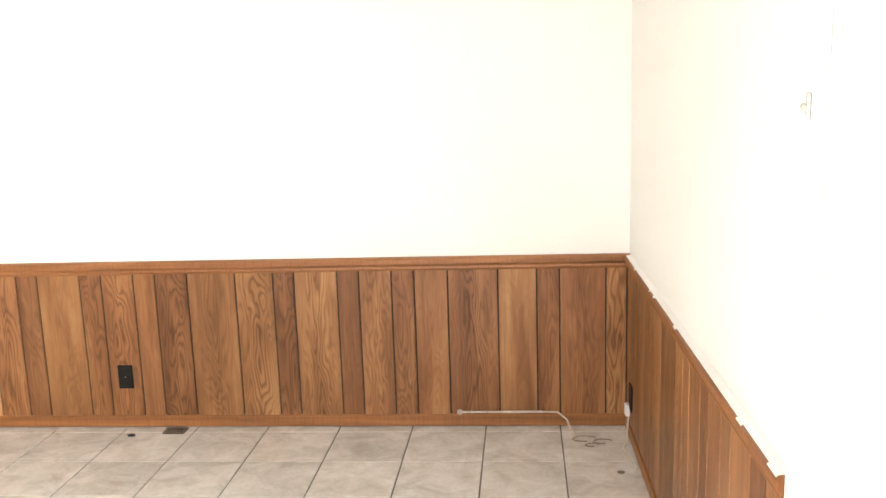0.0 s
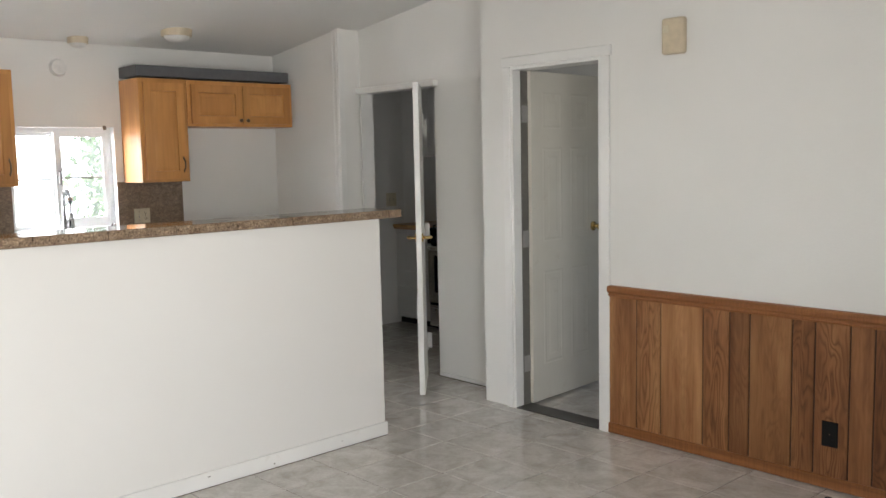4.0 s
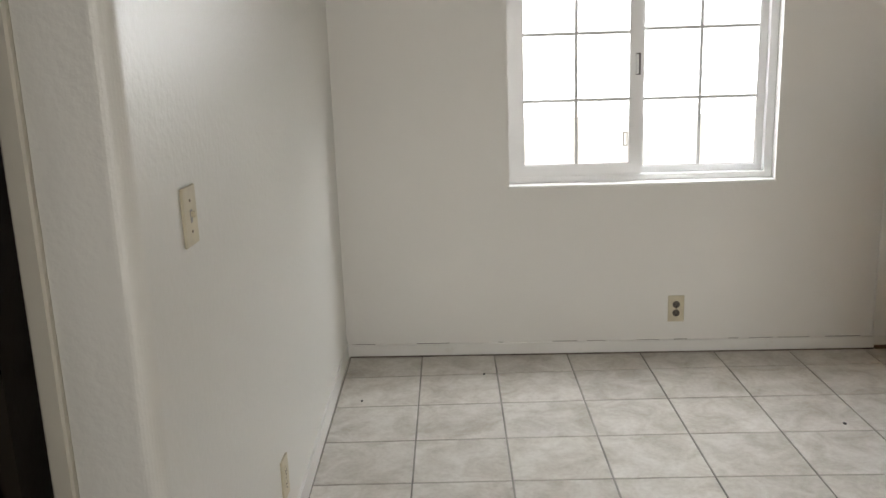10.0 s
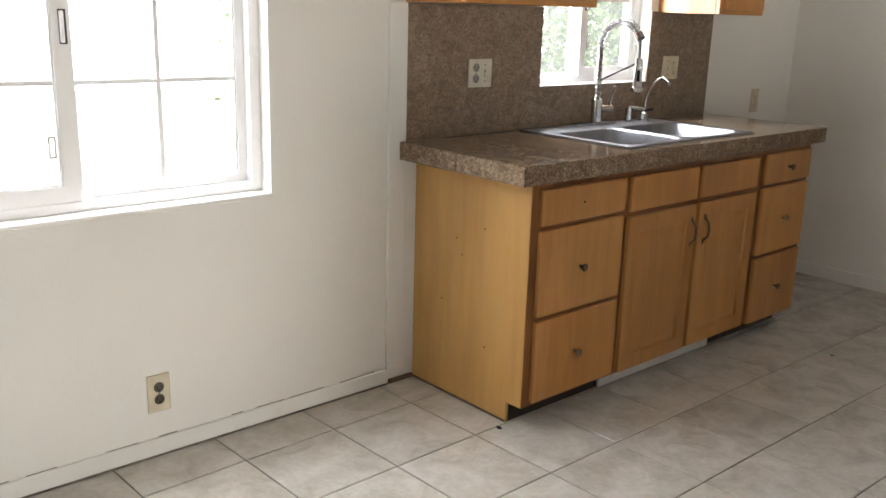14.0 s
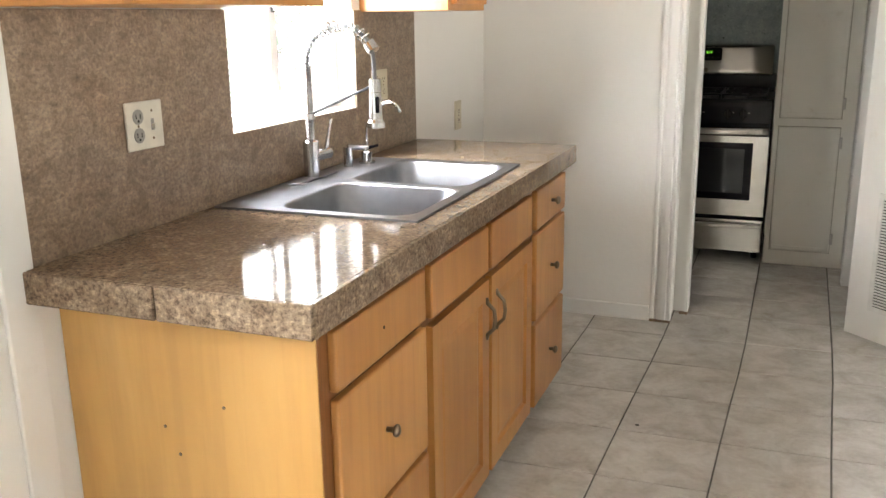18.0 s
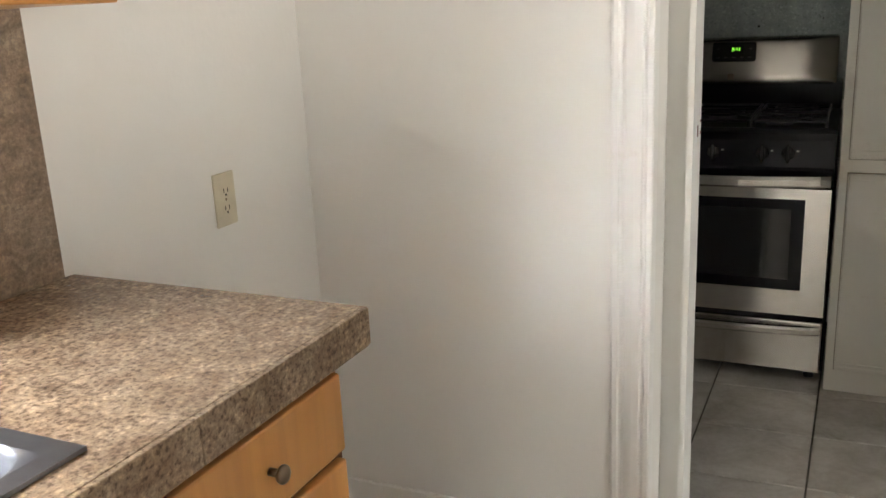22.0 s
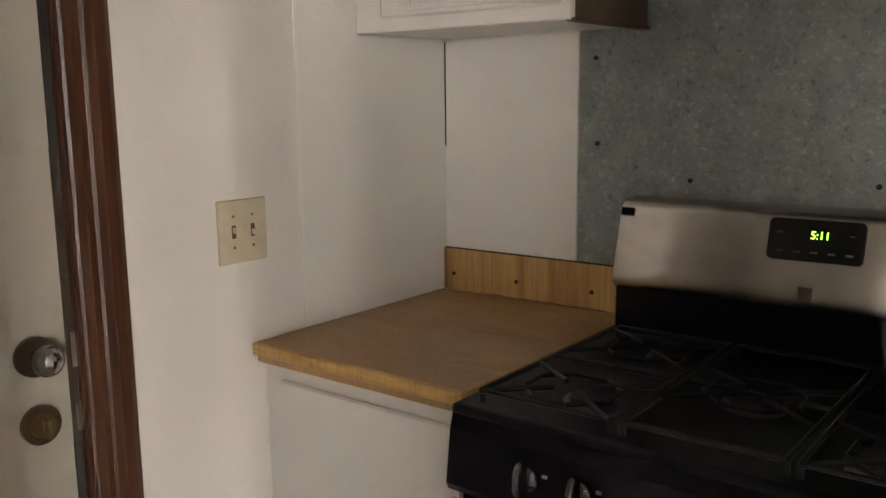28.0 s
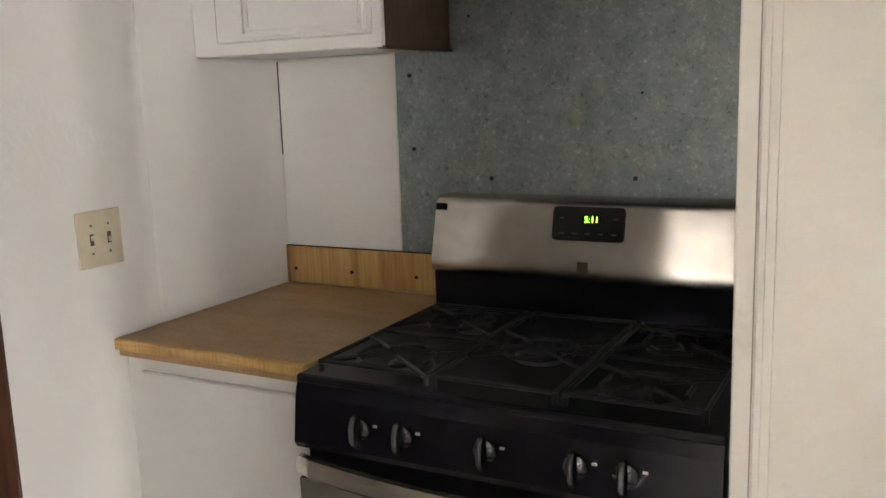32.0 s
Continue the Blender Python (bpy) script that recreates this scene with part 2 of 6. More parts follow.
def wooden(name, dark, mid, light, grain=(14, 14, 1.2), rings=0.0, rough=0.4, amount=0.12, fine=(160, 160, 6), shuffle=9.0, coat=0.0, pore=0.6):
    m, nt, b = nodes(name)
    v = coords(nt, grain, shuffle)
    soft = noisy(nt, v, 1.0, 5, 0.6, 0.4)
    col = ramp(nt, soft, (0.30, dark), (0.5, mid), (0.70, light))
    v2 = coords(nt, fine, shuffle)
    f = noisy(nt, v2, 1.0, 3)
    if rings:
        w = add(nt, "ShaderNodeTexWave", [("Vector", coords(nt, (grain[0] * 0.55, grain[1] * 0.55, grain[2] * 0.8), shuffle * 0.31))], wave_type="RINGS",
                rings_direction="SPHERICAL", wave_profile="SAW", Scale=1.6, Distortion=4.0, Detail=3.0)
        w.inputs["Detail Scale"].default_value = 0.8
        line = ramp(nt, w.outputs["Fac"], (0.0, (0.45, 0.40, 0.36)), (0.3, (0.85, 0.84, 0.82)), (1.0, (1.12, 1.12, 1.1)))
        mixr = add(nt, "ShaderNodeMix", [("A", col), ("B", line)], data_type="RGBA", blend_type="MULTIPLY")
        mixr.inputs["Factor"].default_value = rings
        col = mixr.outputs["Result"]
    pores = ramp(nt, f, (0.38, (0.72, 0.70, 0.68)), (0.55, (1, 1, 1)))
    mix = add(nt, "ShaderNodeMix", [("A", col), ("B", pores)], data_type="RGBA", blend_type="MULTIPLY")
    mix.inputs["Factor"].default_value = pore
    nt.links.new(vary(nt, mix.outputs["Result"], amount), b.inputs["Base Color"])
    b.inputs["Roughness"].default_value = rough
    b.inputs["Coat Weight"].default_value = coat
    bump(nt, b, f, 0.12, 0.002)
    return m


def plain(name, colour, rough=0.4, metal=0.0, **more):
    m, nt, b = nodes(name)
    v = coords(nt)
    f = noisy(nt, v, 25, 4)
    nt.links.new(ramp(nt, f, (0.3, tuple(c * 0.9 for c in colour)), (0.7, tuple(min(1, c * 1.06) for c in colour))), b.inputs["Base Color"])
    b.inputs["Roughness"].default_value, b.inputs["Metallic"].default_value = rough, metal
    for k, val in more.items():
        b.inputs[k.replace("_", " ")].default_value = val
    return m


def make_panelling():
    """Stained softwood planks: arched growth rings, knots and a brown tone that differs from plank to plank."""
    m, nt, b = nodes("dark_panelling")
    info = add(nt, "ShaderNodeObjectInfo")
    tc = add(nt, "ShaderNodeTexCoord")
    shift = add(nt, "ShaderNodeCombineXYZ")
    for k, (lo, hi) in enumerate(((-0.05, 0.05), (3.0, 40.0), (-0.9, 0.9))):
        wob = add(nt, "ShaderNodeMath", [(0, info.outputs["Random"])], operation="MULTIPLY")
        wob.inputs[1].default_value = (7.31, 1.0, 13.7)[k]
        fr = add(nt, "ShaderNodeMath", [(0, wob.outputs[0])], operation="FRACT")
        mr = add(nt, "ShaderNodeMapRange", [("Value", fr.outputs[0])])
        mr.inputs["To Min"].default_value, mr.inputs["To Max"].default_value = lo, hi
        nt.links.new(mr.outputs[0], shift.inputs[k])
    v = add(nt, "ShaderNodeVectorMath", [(0, tc.outputs["Object"]), (1, shift.outputs[0])], operation="ADD").outputs[0]
    mp = add(nt, "ShaderNodeMapping", [("Vector", v)])
    mp.inputs["Scale"].default_value = (9.0, 9.0, 1.7)
    field = noisy(nt, mp.outputs[0], 1.0, 2.5, 0.5, 0.35)
    sep = add(nt, "ShaderNodeSeparateXYZ", [(0, tc.outputs["Object"])])
    off = add(nt, "ShaderNodeMath", [(0, sep.outputs["X"]), (1, sep.outputs["Y"])], operation="ADD")
    off = add(nt, "ShaderNodeMath", [(0, off.outputs[0])], operation="ABSOLUTE")
    slope = add(nt, "ShaderNodeMath", [(0, off.outputs[0])], operation="MULTIPLY")
    slope.inputs[1].default_value = 26.0
    rings = add(nt, "ShaderNodeMath", [(0, field), (2, slope.outputs[0])], operation="MULTIPLY_ADD")
    rings.inputs[1].default_value = 17.0
    w = add(nt, "ShaderNodeMath", [(0, rings.outputs[0])], operation="FRACT")
    w.name = "growth"
    line = ramp(nt, w.outputs[0], (0.0, (0.40, 0.33, 0.28)), (0.22, (0.80, 0.76, 0.73)), (0.5, (1.20, 1.20, 1.18)), (0.80, (1.05, 1.03, 1.0)), (1.0, (0.46, 0.39, 0.34)))
    figure = add(nt, "ShaderNodeMapRange", [("Value", off.outputs[0])])
    figure.inputs["From Min"].default_value, figure.inputs["From Max"].default_value = 0.015, 0.085
    figure.inputs["To Min"].default_value, figure.inputs["To Max"].default_value = 1.0, 0.25
    odd = add(nt, "ShaderNodeMath", [(0, info.outputs["Random"])], operation="MULTIPLY")
    odd.inputs[1].default_value = 57.3
    odd = add(nt, "ShaderNodeMath", [(0, odd.outputs[0])], operation="FRACT")
    strong = add(nt, "ShaderNodeMapRange", [("Value", odd.outputs[0])])
    strong.inputs["To Min"].default_value, strong.inputs["To Max"].default_value = 0.15, 0.95
    amount = add(nt, "ShaderNodeMath", [(0, figure.outputs[0]), (1, strong.outputs[0])], operation="MULTIPLY")
    streak = ramp(nt, noisy(nt, add(nt, "ShaderNodeMapping", [("Vector", v)], Scale=(90, 90, 2.0)).outputs[0], 1.0, 4, 0.6), (0.32, (0.74, 0.70, 0.67)), (0.6, (1.06, 1.05, 1.04)))
    mp2 = add(nt, "ShaderNodeMapping", [("Vector", v)])
    mp2.inputs["Scale"].default_value = (9, 9, 1.2)
    tone = ramp(nt, noisy(nt, mp2.outputs[0], 1.0, 4, 0.6), (0.3, (0.14, 0.053, 0.020)), (0.5, (0.224, 0.096, 0.039)), (0.72, (0.322, 0.158, 0.066)))
    mix = add(nt, "ShaderNodeMix", [("A", tone), ("B", line)], data_type="RGBA", blend_type="MULTIPLY")
    nt.links.new(amount.outputs[0], mix.inputs["Factor"])
    mix = add(nt, "ShaderNodeMix", [("A", mix.outputs["Result"]), ("B", streak)], data_type="RGBA", blend_type="MULTIPLY")
    mix.inputs["Factor"].default_value = 0.6
    knots = ramp(nt, add(nt, "ShaderNodeTexVoronoi", [("Vector", mp2.outputs[0])], Scale=0.8).outputs["Distance"], (0.02, (0.35, 0.3, 0.27)), (0.13, (1, 1, 1)))
    mix2 = add(nt, "ShaderNodeMix", [("A", mix.outputs["Result"]), ("B", knots)], data_type="RGBA", blend_type="MULTIPLY")
    mix2.inputs["Factor"].default_value = 0.75
    hue_r = add(nt, "ShaderNodeMath", [(0, info.outputs["Random"])], operation="MULTIPLY")
    hue_r.inputs[1].default_value = 23.9
    hue_f = add(nt, "ShaderNodeMath", [(0, hue_r.outputs[0])], operation="FRACT")
    hue = ramp(nt, hue_f.outputs[0], (0.0, (0.92, 0.87, 0.86)), (0.5, (1, 1, 1)), (0.75, (1.14, 1.18, 1.16)), (1.0, (1.34, 1.46, 1.44)))
    mix3 = add(nt, "ShaderNodeMix", [("A", mix2.outputs["Result"]), ("B", hue)], data_type="RGBA", blend_type="MULTIPLY")
    mix3.inputs["Factor"].default_value = 1.0
    nt.links.new(vary(nt, mix3.outputs["Result"], 0.16), b.inputs["Base Color"])
    b.inputs["Roughness"].default_value = 0.42
    b.inputs["Specular IOR Level"].default_value = 0.3
    bump(nt, b, w.outputs[0], 0.06, 0.002)
    return m


WALL = painted("white_wall_paint", (0.74, 0.725, 0.69), (0.79, 0.775, 0.74), 0.8, 0.7, 55, 0.22, 0.004, spec=0.25)
GLOSSWALL = painted("glossy_wall_paint", (0.69, 0.68, 0.64), (0.74, 0.73, 0.69), 0.33, 0.8, 55, 0.42, 0.005, spec=0.45)
SATIN = painted("satin_wall_paint", (0.745, 0.73, 0.695), (0.77, 0.755, 0.72), 0.31, 0.5, 30, 0.14, 0.003, spec=0.5)
CEIL = painted("ceiling_paint", (0.72, 0.71, 0.68), (0.77, 0.76, 0.73), 0.7, 0.8, 50, 0.25)
TRIM = painted("white_trim_paint", (0.74, 0.73, 0.70), (0.80, 0.79, 0.76), 0.35, 2.0, 45, 0.12, 0.003, dirt=(0.60, 0.56, 0.49))
CREAM = painted("cream_cabinet_paint", (0.74, 0.715, 0.645), (0.79, 0.765, 0.695), 0.38, 2.0, 45, 0.12, 0.003, dirt=(0.5, 0.44, 0.34))
DOORCREAM = painted("old_cream_door_paint", (0.60, 0.57, 0.49), (0.66, 0.63, 0.55), 0.4, 2.0, 45, 0.12, 0.003, dirt=(0.46, 0.40, 0.31))
PANEL = make_panelling()
RAILWOOD = wooden("rail_wood", (0.17, 0.060, 0.016), (0.25, 0.092, 0.026), (0.31, 0.125, 0.038), (1.4, 22, 30), 0, 0.5, 0.05)
HONEY = wooden("honey_maple", (0.41, 0.175, 0.046), (0.505, 0.231, 0.064), (0.60, 0.297, 0.089), (4, 4, 0.8), 0, 0.36, 0.09, fine=(45, 45, 2.2), coat=0.15, pore=0.3)
PALEMAPLE = wooden("pale_maple", (0.51, 0.272, 0.078), (0.59, 0.34, 0.108), (0.65, 0.40, 0.146), (2.2, 2.2, 0.6), 0, 0.34, 0.05, fine=(40, 40, 2.0), coat=0.2, pore=0.25)
HONEYEDGE = wooden("stained_edge", (0.20, 0.075, 0.02), (0.25, 0.10, 0.03), (0.30, 0.13, 0.04), (6, 6, 0.9), 0, 0.4, 0.05)
LAMINATE = wooden("brown_laminate", (0.36, 0.205, 0.085), (0.45, 0.268, 0.115), (0.53, 0.335, 0.155), (3.5, 9, 9), 0, 0.42, 0.03)
OAKSTRIP = wooden("oak_strip", (0.30, 0.155, 0.050), (0.52, 0.31, 0.115), (0.66, 0.43, 0.18), (15, 15, 1.6), 0.15, 0.4, 0.05)
OAKEDGE = wooden("oak_edge", (0.34, 0.18, 0.055), (0.56, 0.34, 0.115), (0.72, 0.47, 0.19), (6, 30, 30), 0, 0.45, 0.05)
REDWOOD = wooden("red_brown_stain", (0.060, 0.022, 0.011), (0.105, 0.040, 0.018), (0.15, 0.062, 0.028), (30, 30, 1.0), 0.15, 0.36, 0.05)
GROOVE = plain("dark_groove", (0.022, 0.012, 0.008), 0.7)
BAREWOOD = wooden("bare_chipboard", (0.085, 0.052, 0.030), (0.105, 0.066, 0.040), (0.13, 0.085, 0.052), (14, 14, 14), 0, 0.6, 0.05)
PALEGROUT = painted("pale_grout", (0.14, 0.13, 0.115), (0.26, 0.245, 0.22), 0.6, 6, 120, 0.3)
GROUT = painted("dark_grout", (0.06, 0.055, 0.05), (0.15, 0.135, 0.12), 0.8, 6, 120, 0.3)
STEEL = plain("brushed_steel", (0.52, 0.495, 0.46), 0.29, 1.0)
BRUSHED = plain("brushed_steel_panel", (0.60, 0.57, 0.53), 0.25, 1.0, Anisotropic=0.85)
upright = add(BRUSHED.node_tree, "ShaderNodeCombineXYZ", Z=1.0)
BRUSHED.node_tree.links.new(upright.outputs[0], BRUSHED.node_tree.nodes["Principled BSDF"].inputs["Tangent"])
SINKSTEEL = plain("sink_steel", (0.28, 0.29, 0.32), 0.36, 1.0)
CHROME = plain("chrome", (0.52, 0.515, 0.51), 0.16, 1.0)
BRASS = plain("brass", (0.75, 0.55, 0.24), 0.2, 1.0)
BRONZE = plain("dark_bronze", (0.20, 0.155, 0.11), 0.32, 1.0)
BLACK = plain("black_enamel", (0.0085, 0.0075, 0.0115), 0.22, 0.0, Specular_IOR_Level=0.2)
IRON = plain("cast_iron", (0.019, 0.018, 0.022), 0.4, 0.0, Specular_IOR_Level=0.3)
BURNER = plain("sooty_burner", (0.24, 0.24, 0.25), 0.35, 1.0)
DARKGLASS = plain("oven_glass", (0.010, 0.010, 0.013), 0.08, 0.0, Specular_IOR_Level=0.5)
PLASTIC = plain("white_plastic", (0.72, 0.71, 0.68), 0.35)
PALEPLASTIC = plain("cream_plastic", (0.68, 0.65, 0.56), 0.36)
IVORY = plain("ivory_plastic", (0.60, 0.54, 0.40), 0.38)
BEIGE = plain("beige_plastic", (0.58, 0.49, 0.35), 0.5)
DARKSLOT = plain("dark_slot", (0.010, 0.009, 0.008), 0.6, 0.0, Specular_IOR_Level=0.2)
VINYL = painted("white_vinyl", (0.77, 0.77, 0.77), (0.80, 0.80, 0.80), 0.32, 1.5, 40, 0.03, 0.002)
GRILLE = plain("grey_white_grille", (0.74, 0.74, 0.75), 0.5)
RUBBER = plain("dark_rubber", (0.05, 0.048, 0.045), 0.6)
# lack of light in the south room, put into its colour
DARKROOM = painted("unlit_room_dark", (0.045, 0.036, 0.028), (0.065, 0.052, 0.04), 0.3, 1.2, 30, 0.3)
DARKREC = plain("brown_receptacle", (0.075, 0.06, 0.045), 0.4)
GREYREC = plain("grey_receptacle", (0.30, 0.29, 0.27), 0.4)
HOSE = plain("grey_hose", (0.16, 0.16, 0.165), 0.45)
THRESH = plain("dark_threshold", (0.06, 0.055, 0.05), 0.4)


def make_glass():
    m, nt, b = nodes("window_glass")
    glass = add(nt, "ShaderNodeBsdfGlossy", Roughness=0.02)
    clear = add(nt, "ShaderNodeBsdfTransparent")
    mix = add(nt, "ShaderNodeMixShader", [(1, clear.outputs[0]), (2, glass.outputs[0])])
    mix.inputs[0].default_value = 0.04
    nt.links.new(mix.outputs[0], nt.nodes["Material Output"].inputs[0])
    return m


GLASS = make_glass()


def make_veiled_glass():
    """Veiled pane: clear glass with an added film that hazes the view with daylight."""
    m, nt, b = nodes("veiled_glass")
    clear = add(nt, "ShaderNodeBsdfTransparent")
    film = add(nt, "ShaderNodeBsdfTranslucent")
    mix = add(nt, "ShaderNodeMixShader", [(1, clear.outputs[0]), (2, film.outputs[0])])
    mix.inputs[0].default_value = 0.035
    nt.links.new(mix.outputs[0], nt.nodes["Material Output"].inputs[0])
    return m


VEILED = make_veiled_glass()


def glowing(name, colour, strength):
    m, nt, b = nodes(name)
    b.inputs["Base Color"].default_value = (*colour, 1)
    b.inputs["Emission Color"].default_value = (*colour, 1)
    b.inputs["Emission Strength"].default_value = strength
    return m


GREENLED = glowing("green_display", (0.25, 1.0, 0.05), 0.55)
# glow of the added outdoor backdrop
BACKDROPGLOW = glowing("backdrop_glow", (0.95, 0.98, 0.99), 3.0)


def make_tile():
    m, nt, b = nodes("glazed_floor_tile")
    v = coords(nt, (1, 1, 1), 37.0)
    cloud = noisy(nt, v, 7.5, 6, 0.62, 0.6)
    col = ramp(nt, cloud, (0.30, (0.455, 0.42, 0.372)), (0.45, (0.545, 0.514, 0.467)), (0.60, (0.63, 0.605, 0.563)), (0.75, (0.685, 0.66, 0.62)))
    f = noisy(nt, v, 60, 4)
    grain = ramp(nt, f, (0.35, (0.90, 0.89, 0.88)), (0.6, (1, 1, 1)))
    mix = add(nt, "ShaderNodeMix", [("A", col), ("B", grain)], data_type="RGBA", blend_type="MULTIPLY")
    mix.inputs["Factor"].default_value = 0.7
    nt.links.new(vary(nt, mix.outputs["Result"], 0.045), b.inputs["Base Color"])
    b.inputs["Specular IOR Level"].default_value = 0.48
    mr = add(nt, "ShaderNodeMapRange", [("Value", noisy(nt, v, 5, 4))])
    mr.inputs["To Min"].default_value, mr.inputs["To Max"].default_value = 0.025, 0.08
    nt.links.new(mr.outputs[0], b.inputs["Roughness"])
    bump(nt, b, noisy(nt, v, 7, 2), 0.07, 0.004)
    return m


def make_granite(name, gloss, speckle=1.0, shine=0.5):
    m, nt, b = nodes(name)
    v = coords(nt)
    big = noisy(nt, v, 14, 7, 0.7, 1.4)
    speck = noisy(nt, v, 120, 3, 0.7)
    vor = add(nt, "ShaderNodeTexVoronoi", [("Vector", v)], Scale=150.0)
    mp = add(nt, "ShaderNodeMapping", [("Vector", v)])
    mp.inputs["Scale"].default_value = (0.8, 0.45, 1.3)
    fleck = ramp(nt, noisy(nt, mp.outputs[0], 62, 4, 0.65, 0.8), (0.36, (0.70, 0.67, 0.66)), (0.48, (0.97, 0.96, 0.96)), (0.57, (1.05, 1.04, 1.03)), (0.66, (1.42, 1.38, 1.32)))
    tone = ramp(nt, big, (0.32, (0.185, 0.128, 0.085)), (0.5, (0.256, 0.190, 0.133)), (0.68, (0.34, 0.262, 0.19)))
    base = add(nt, "ShaderNodeMix", [("A", tone), ("B", fleck)], data_type="RGBA", blend_type="MULTIPLY", Factor=0.35 + 0.45 * speckle).outputs["Result"]
    spots = ramp(nt, speck, (0.35, (0.42, 0.39, 0.37)), (0.46, (0.86, 0.84, 0.82)), (0.58, (1.12, 1.10, 1.05)), (0.68, (1.5, 1.46, 1.36)))
    mix = add(nt, "ShaderNodeMix", [("A", base), ("B", spots)], data_type="RGBA", blend_type="MULTIPLY")
    mix.inputs["Factor"].default_value = speckle
    cell = ramp(nt, vor.outputs["Color"], (0.15, (0.55, 0.52, 0.5)), (0.5, (1, 1, 1)))
    mix2 = add(nt, "ShaderNodeMix", [("A", mix.outputs["Result"]), ("B", cell)], data_type="RGBA", blend_type="MULTIPLY")
    mix2.inputs["Factor"].default_value = 0.4
    nt.links.new(vary(nt, mix2.outputs["Result"], 0.06), b.inputs["Base Color"])
    b.inputs["Roughness"].default_value, b.inputs["Specular IOR Level"].default_value = gloss, shine
    return m


def make_galvanised():
    m, nt, b = nodes("galvanised_sheet")
    v = coords(nt)
    col = ramp(nt, noisy(nt, v, 16, 6, 0.6), (0.32, (0.21, 0.245, 0.238)), (0.55, (0.275, 0.31, 0.30)), (0.75, (0.34, 0.37, 0.355)))
    stain = ramp(nt, noisy(nt, v, 90, 5, 0.7, 0.6), (0.33, (0.36, 0.37, 0.36)), (0.43, (1, 1, 1)), (0.56, (1.05, 1.05, 1.05)), (0.68, (1.9, 1.9, 1.85)))
    mix = add(nt, "ShaderNodeMix", [("A", col), ("B", stain)], data_type="RGBA", blend_type="MULTIPLY")
    mix.inputs["Factor"].default_value = 0.65
    nt.links.new(mix.outputs["Result"], b.inputs["Base Color"])
    b.inputs["Metallic"].default_value = 0.65
    mr = add(nt, "ShaderNodeMapRange", [("Value", noisy(nt, v, 40, 3))])
    mr.inputs["To Min"].default_value, mr.inputs["To Max"].default_value = 0.30, 0.58
    nt.links.new(mr.outputs[0], b.inputs["Roughness"])
    dents = add(nt, "ShaderNodeTexVoronoi", [("Vector", v)], Scale=60.0)
    half = add(nt, "ShaderNodeMath", [(0, dents.outputs["Distance"])], operation="MULTIPLY")
    half.inputs[1].default_value = 0.35
    mixed = add(nt, "ShaderNodeMath", [(0, noisy(nt, v, 75, 5, 0.7)), (1, half.outputs[0])], operation="ADD")
    bump(nt, b, mixed.outputs[0], 0.45, 0.003)
    return m


def make_leaf():
    m, nt, b = nodes("hedge_leaves")
    info = add(nt, "ShaderNodeNewGeometry")
    nt.links.new(ramp(nt, info.outputs["Random Per Island"], (0.0, (0.10, 0.17, 0.06)), (1.0, (0.22, 0.32, 0.14))), b.inputs["Base Color"])
    b.inputs["Roughness"].default_value = 0.5
    return m


TILE, GRANITE, SPLASH, GALV, LEAF = make_tile(), make_granite("brown_granite", 0.08, 1.0, 0.2), make_granite("brown_granite_wall", 0.34, 0.5), make_galvanised(), make_leaf()
EARTH = painted("pale_ground", (0.36, 0.33, 0.28), (0.46, 0.43, 0.38), 0.9, 0.6, 20, 0.4)

# ---- plan ----
WX, EX = -5.095, 1.80            # west and east inner faces
NY, AY, RY = 4.80, 5.03, 4.85   # living north wall, wall with the kitchen doorway, kitchen return
SX, BY = -5.16, 6.745            # west and back faces of the stove room
PX = -3.43                       # east face of the stove room
TOP = 2.95


def ceiling_z(x):
    return 2.272 + 0.140 * (1.80 - x) if x > -1.75 else 2.769 - 0.127 * (-1.75 - x)


# ---- walls ----
DW = (0.44, 1.595, 0.785, 1.805)
KW = (2.82, 3.525, 1.085, 1.775)
structure("wall_west", holed(bmesh.new(), "x", WX - 0.14, WX, -0.5, AY, 0, TOP, [DW, KW]), WALL)
structure("wall_west_stove_room", holed(bmesh.new(), "x", SX - 0.14, SX, AY, BY + 0.12, 0, TOP, [(5.02, 5.752, 0.0, 2.03)]), WALL)
structure("wall_back", boxed(SX, -2.95, BY, BY + 0.12, 0, TOP), WALL)
structure("wall_return", boxed(WX, -4.206, RY, AY, 0, TOP), WALL)
structure("wall_doorway", holed(bmesh.new(), "y", AY, AY + 0.06, SX, -2.72, 0, TOP, [(-4.146, -3.392, 0, 2.0)]), WALL)
structure("wall_stove_east", boxed(PX, -2.95, 5.71, BY, 0, TOP), WALL)
structure("wall_alcove", boxed(-3.05, -2.95, AY + 0.06, 5.71, 0, TOP), WALL)
structure("wall_north", holed(bmesh.new(), "y", NY, NY + 0.12, -2.72, EX + 0.12, 0, TOP, [(-2.47, -1.83, 0, 2.03)]), WALL)
structure("wall_north_end", boxed(-2.72, -2.62, NY + 0.12, AY + 0.06, 0, TOP), WALL)
structure("wall_east", holed(bmesh.new(), "x", EX, EX + 0.12, -0.3, NY, 0, TOP, [(0.50, 2.42, 0, 2.06)]), WALL)
nose = [(-2.615 + 0.035 * math.sin(radians(a)), -0.2615 + 0.035 * math.cos(radians(a))) for a in range(0, 91, 10)]
structure("wall_south_dining", prism(bmesh.new(), [(WX - 0.14, -0.33), *nose, (-2.58, -0.375), (WX - 0.14, -0.48)], "z", 0, TOP), GLOSSWALL, "white painted wall with a rounded end")
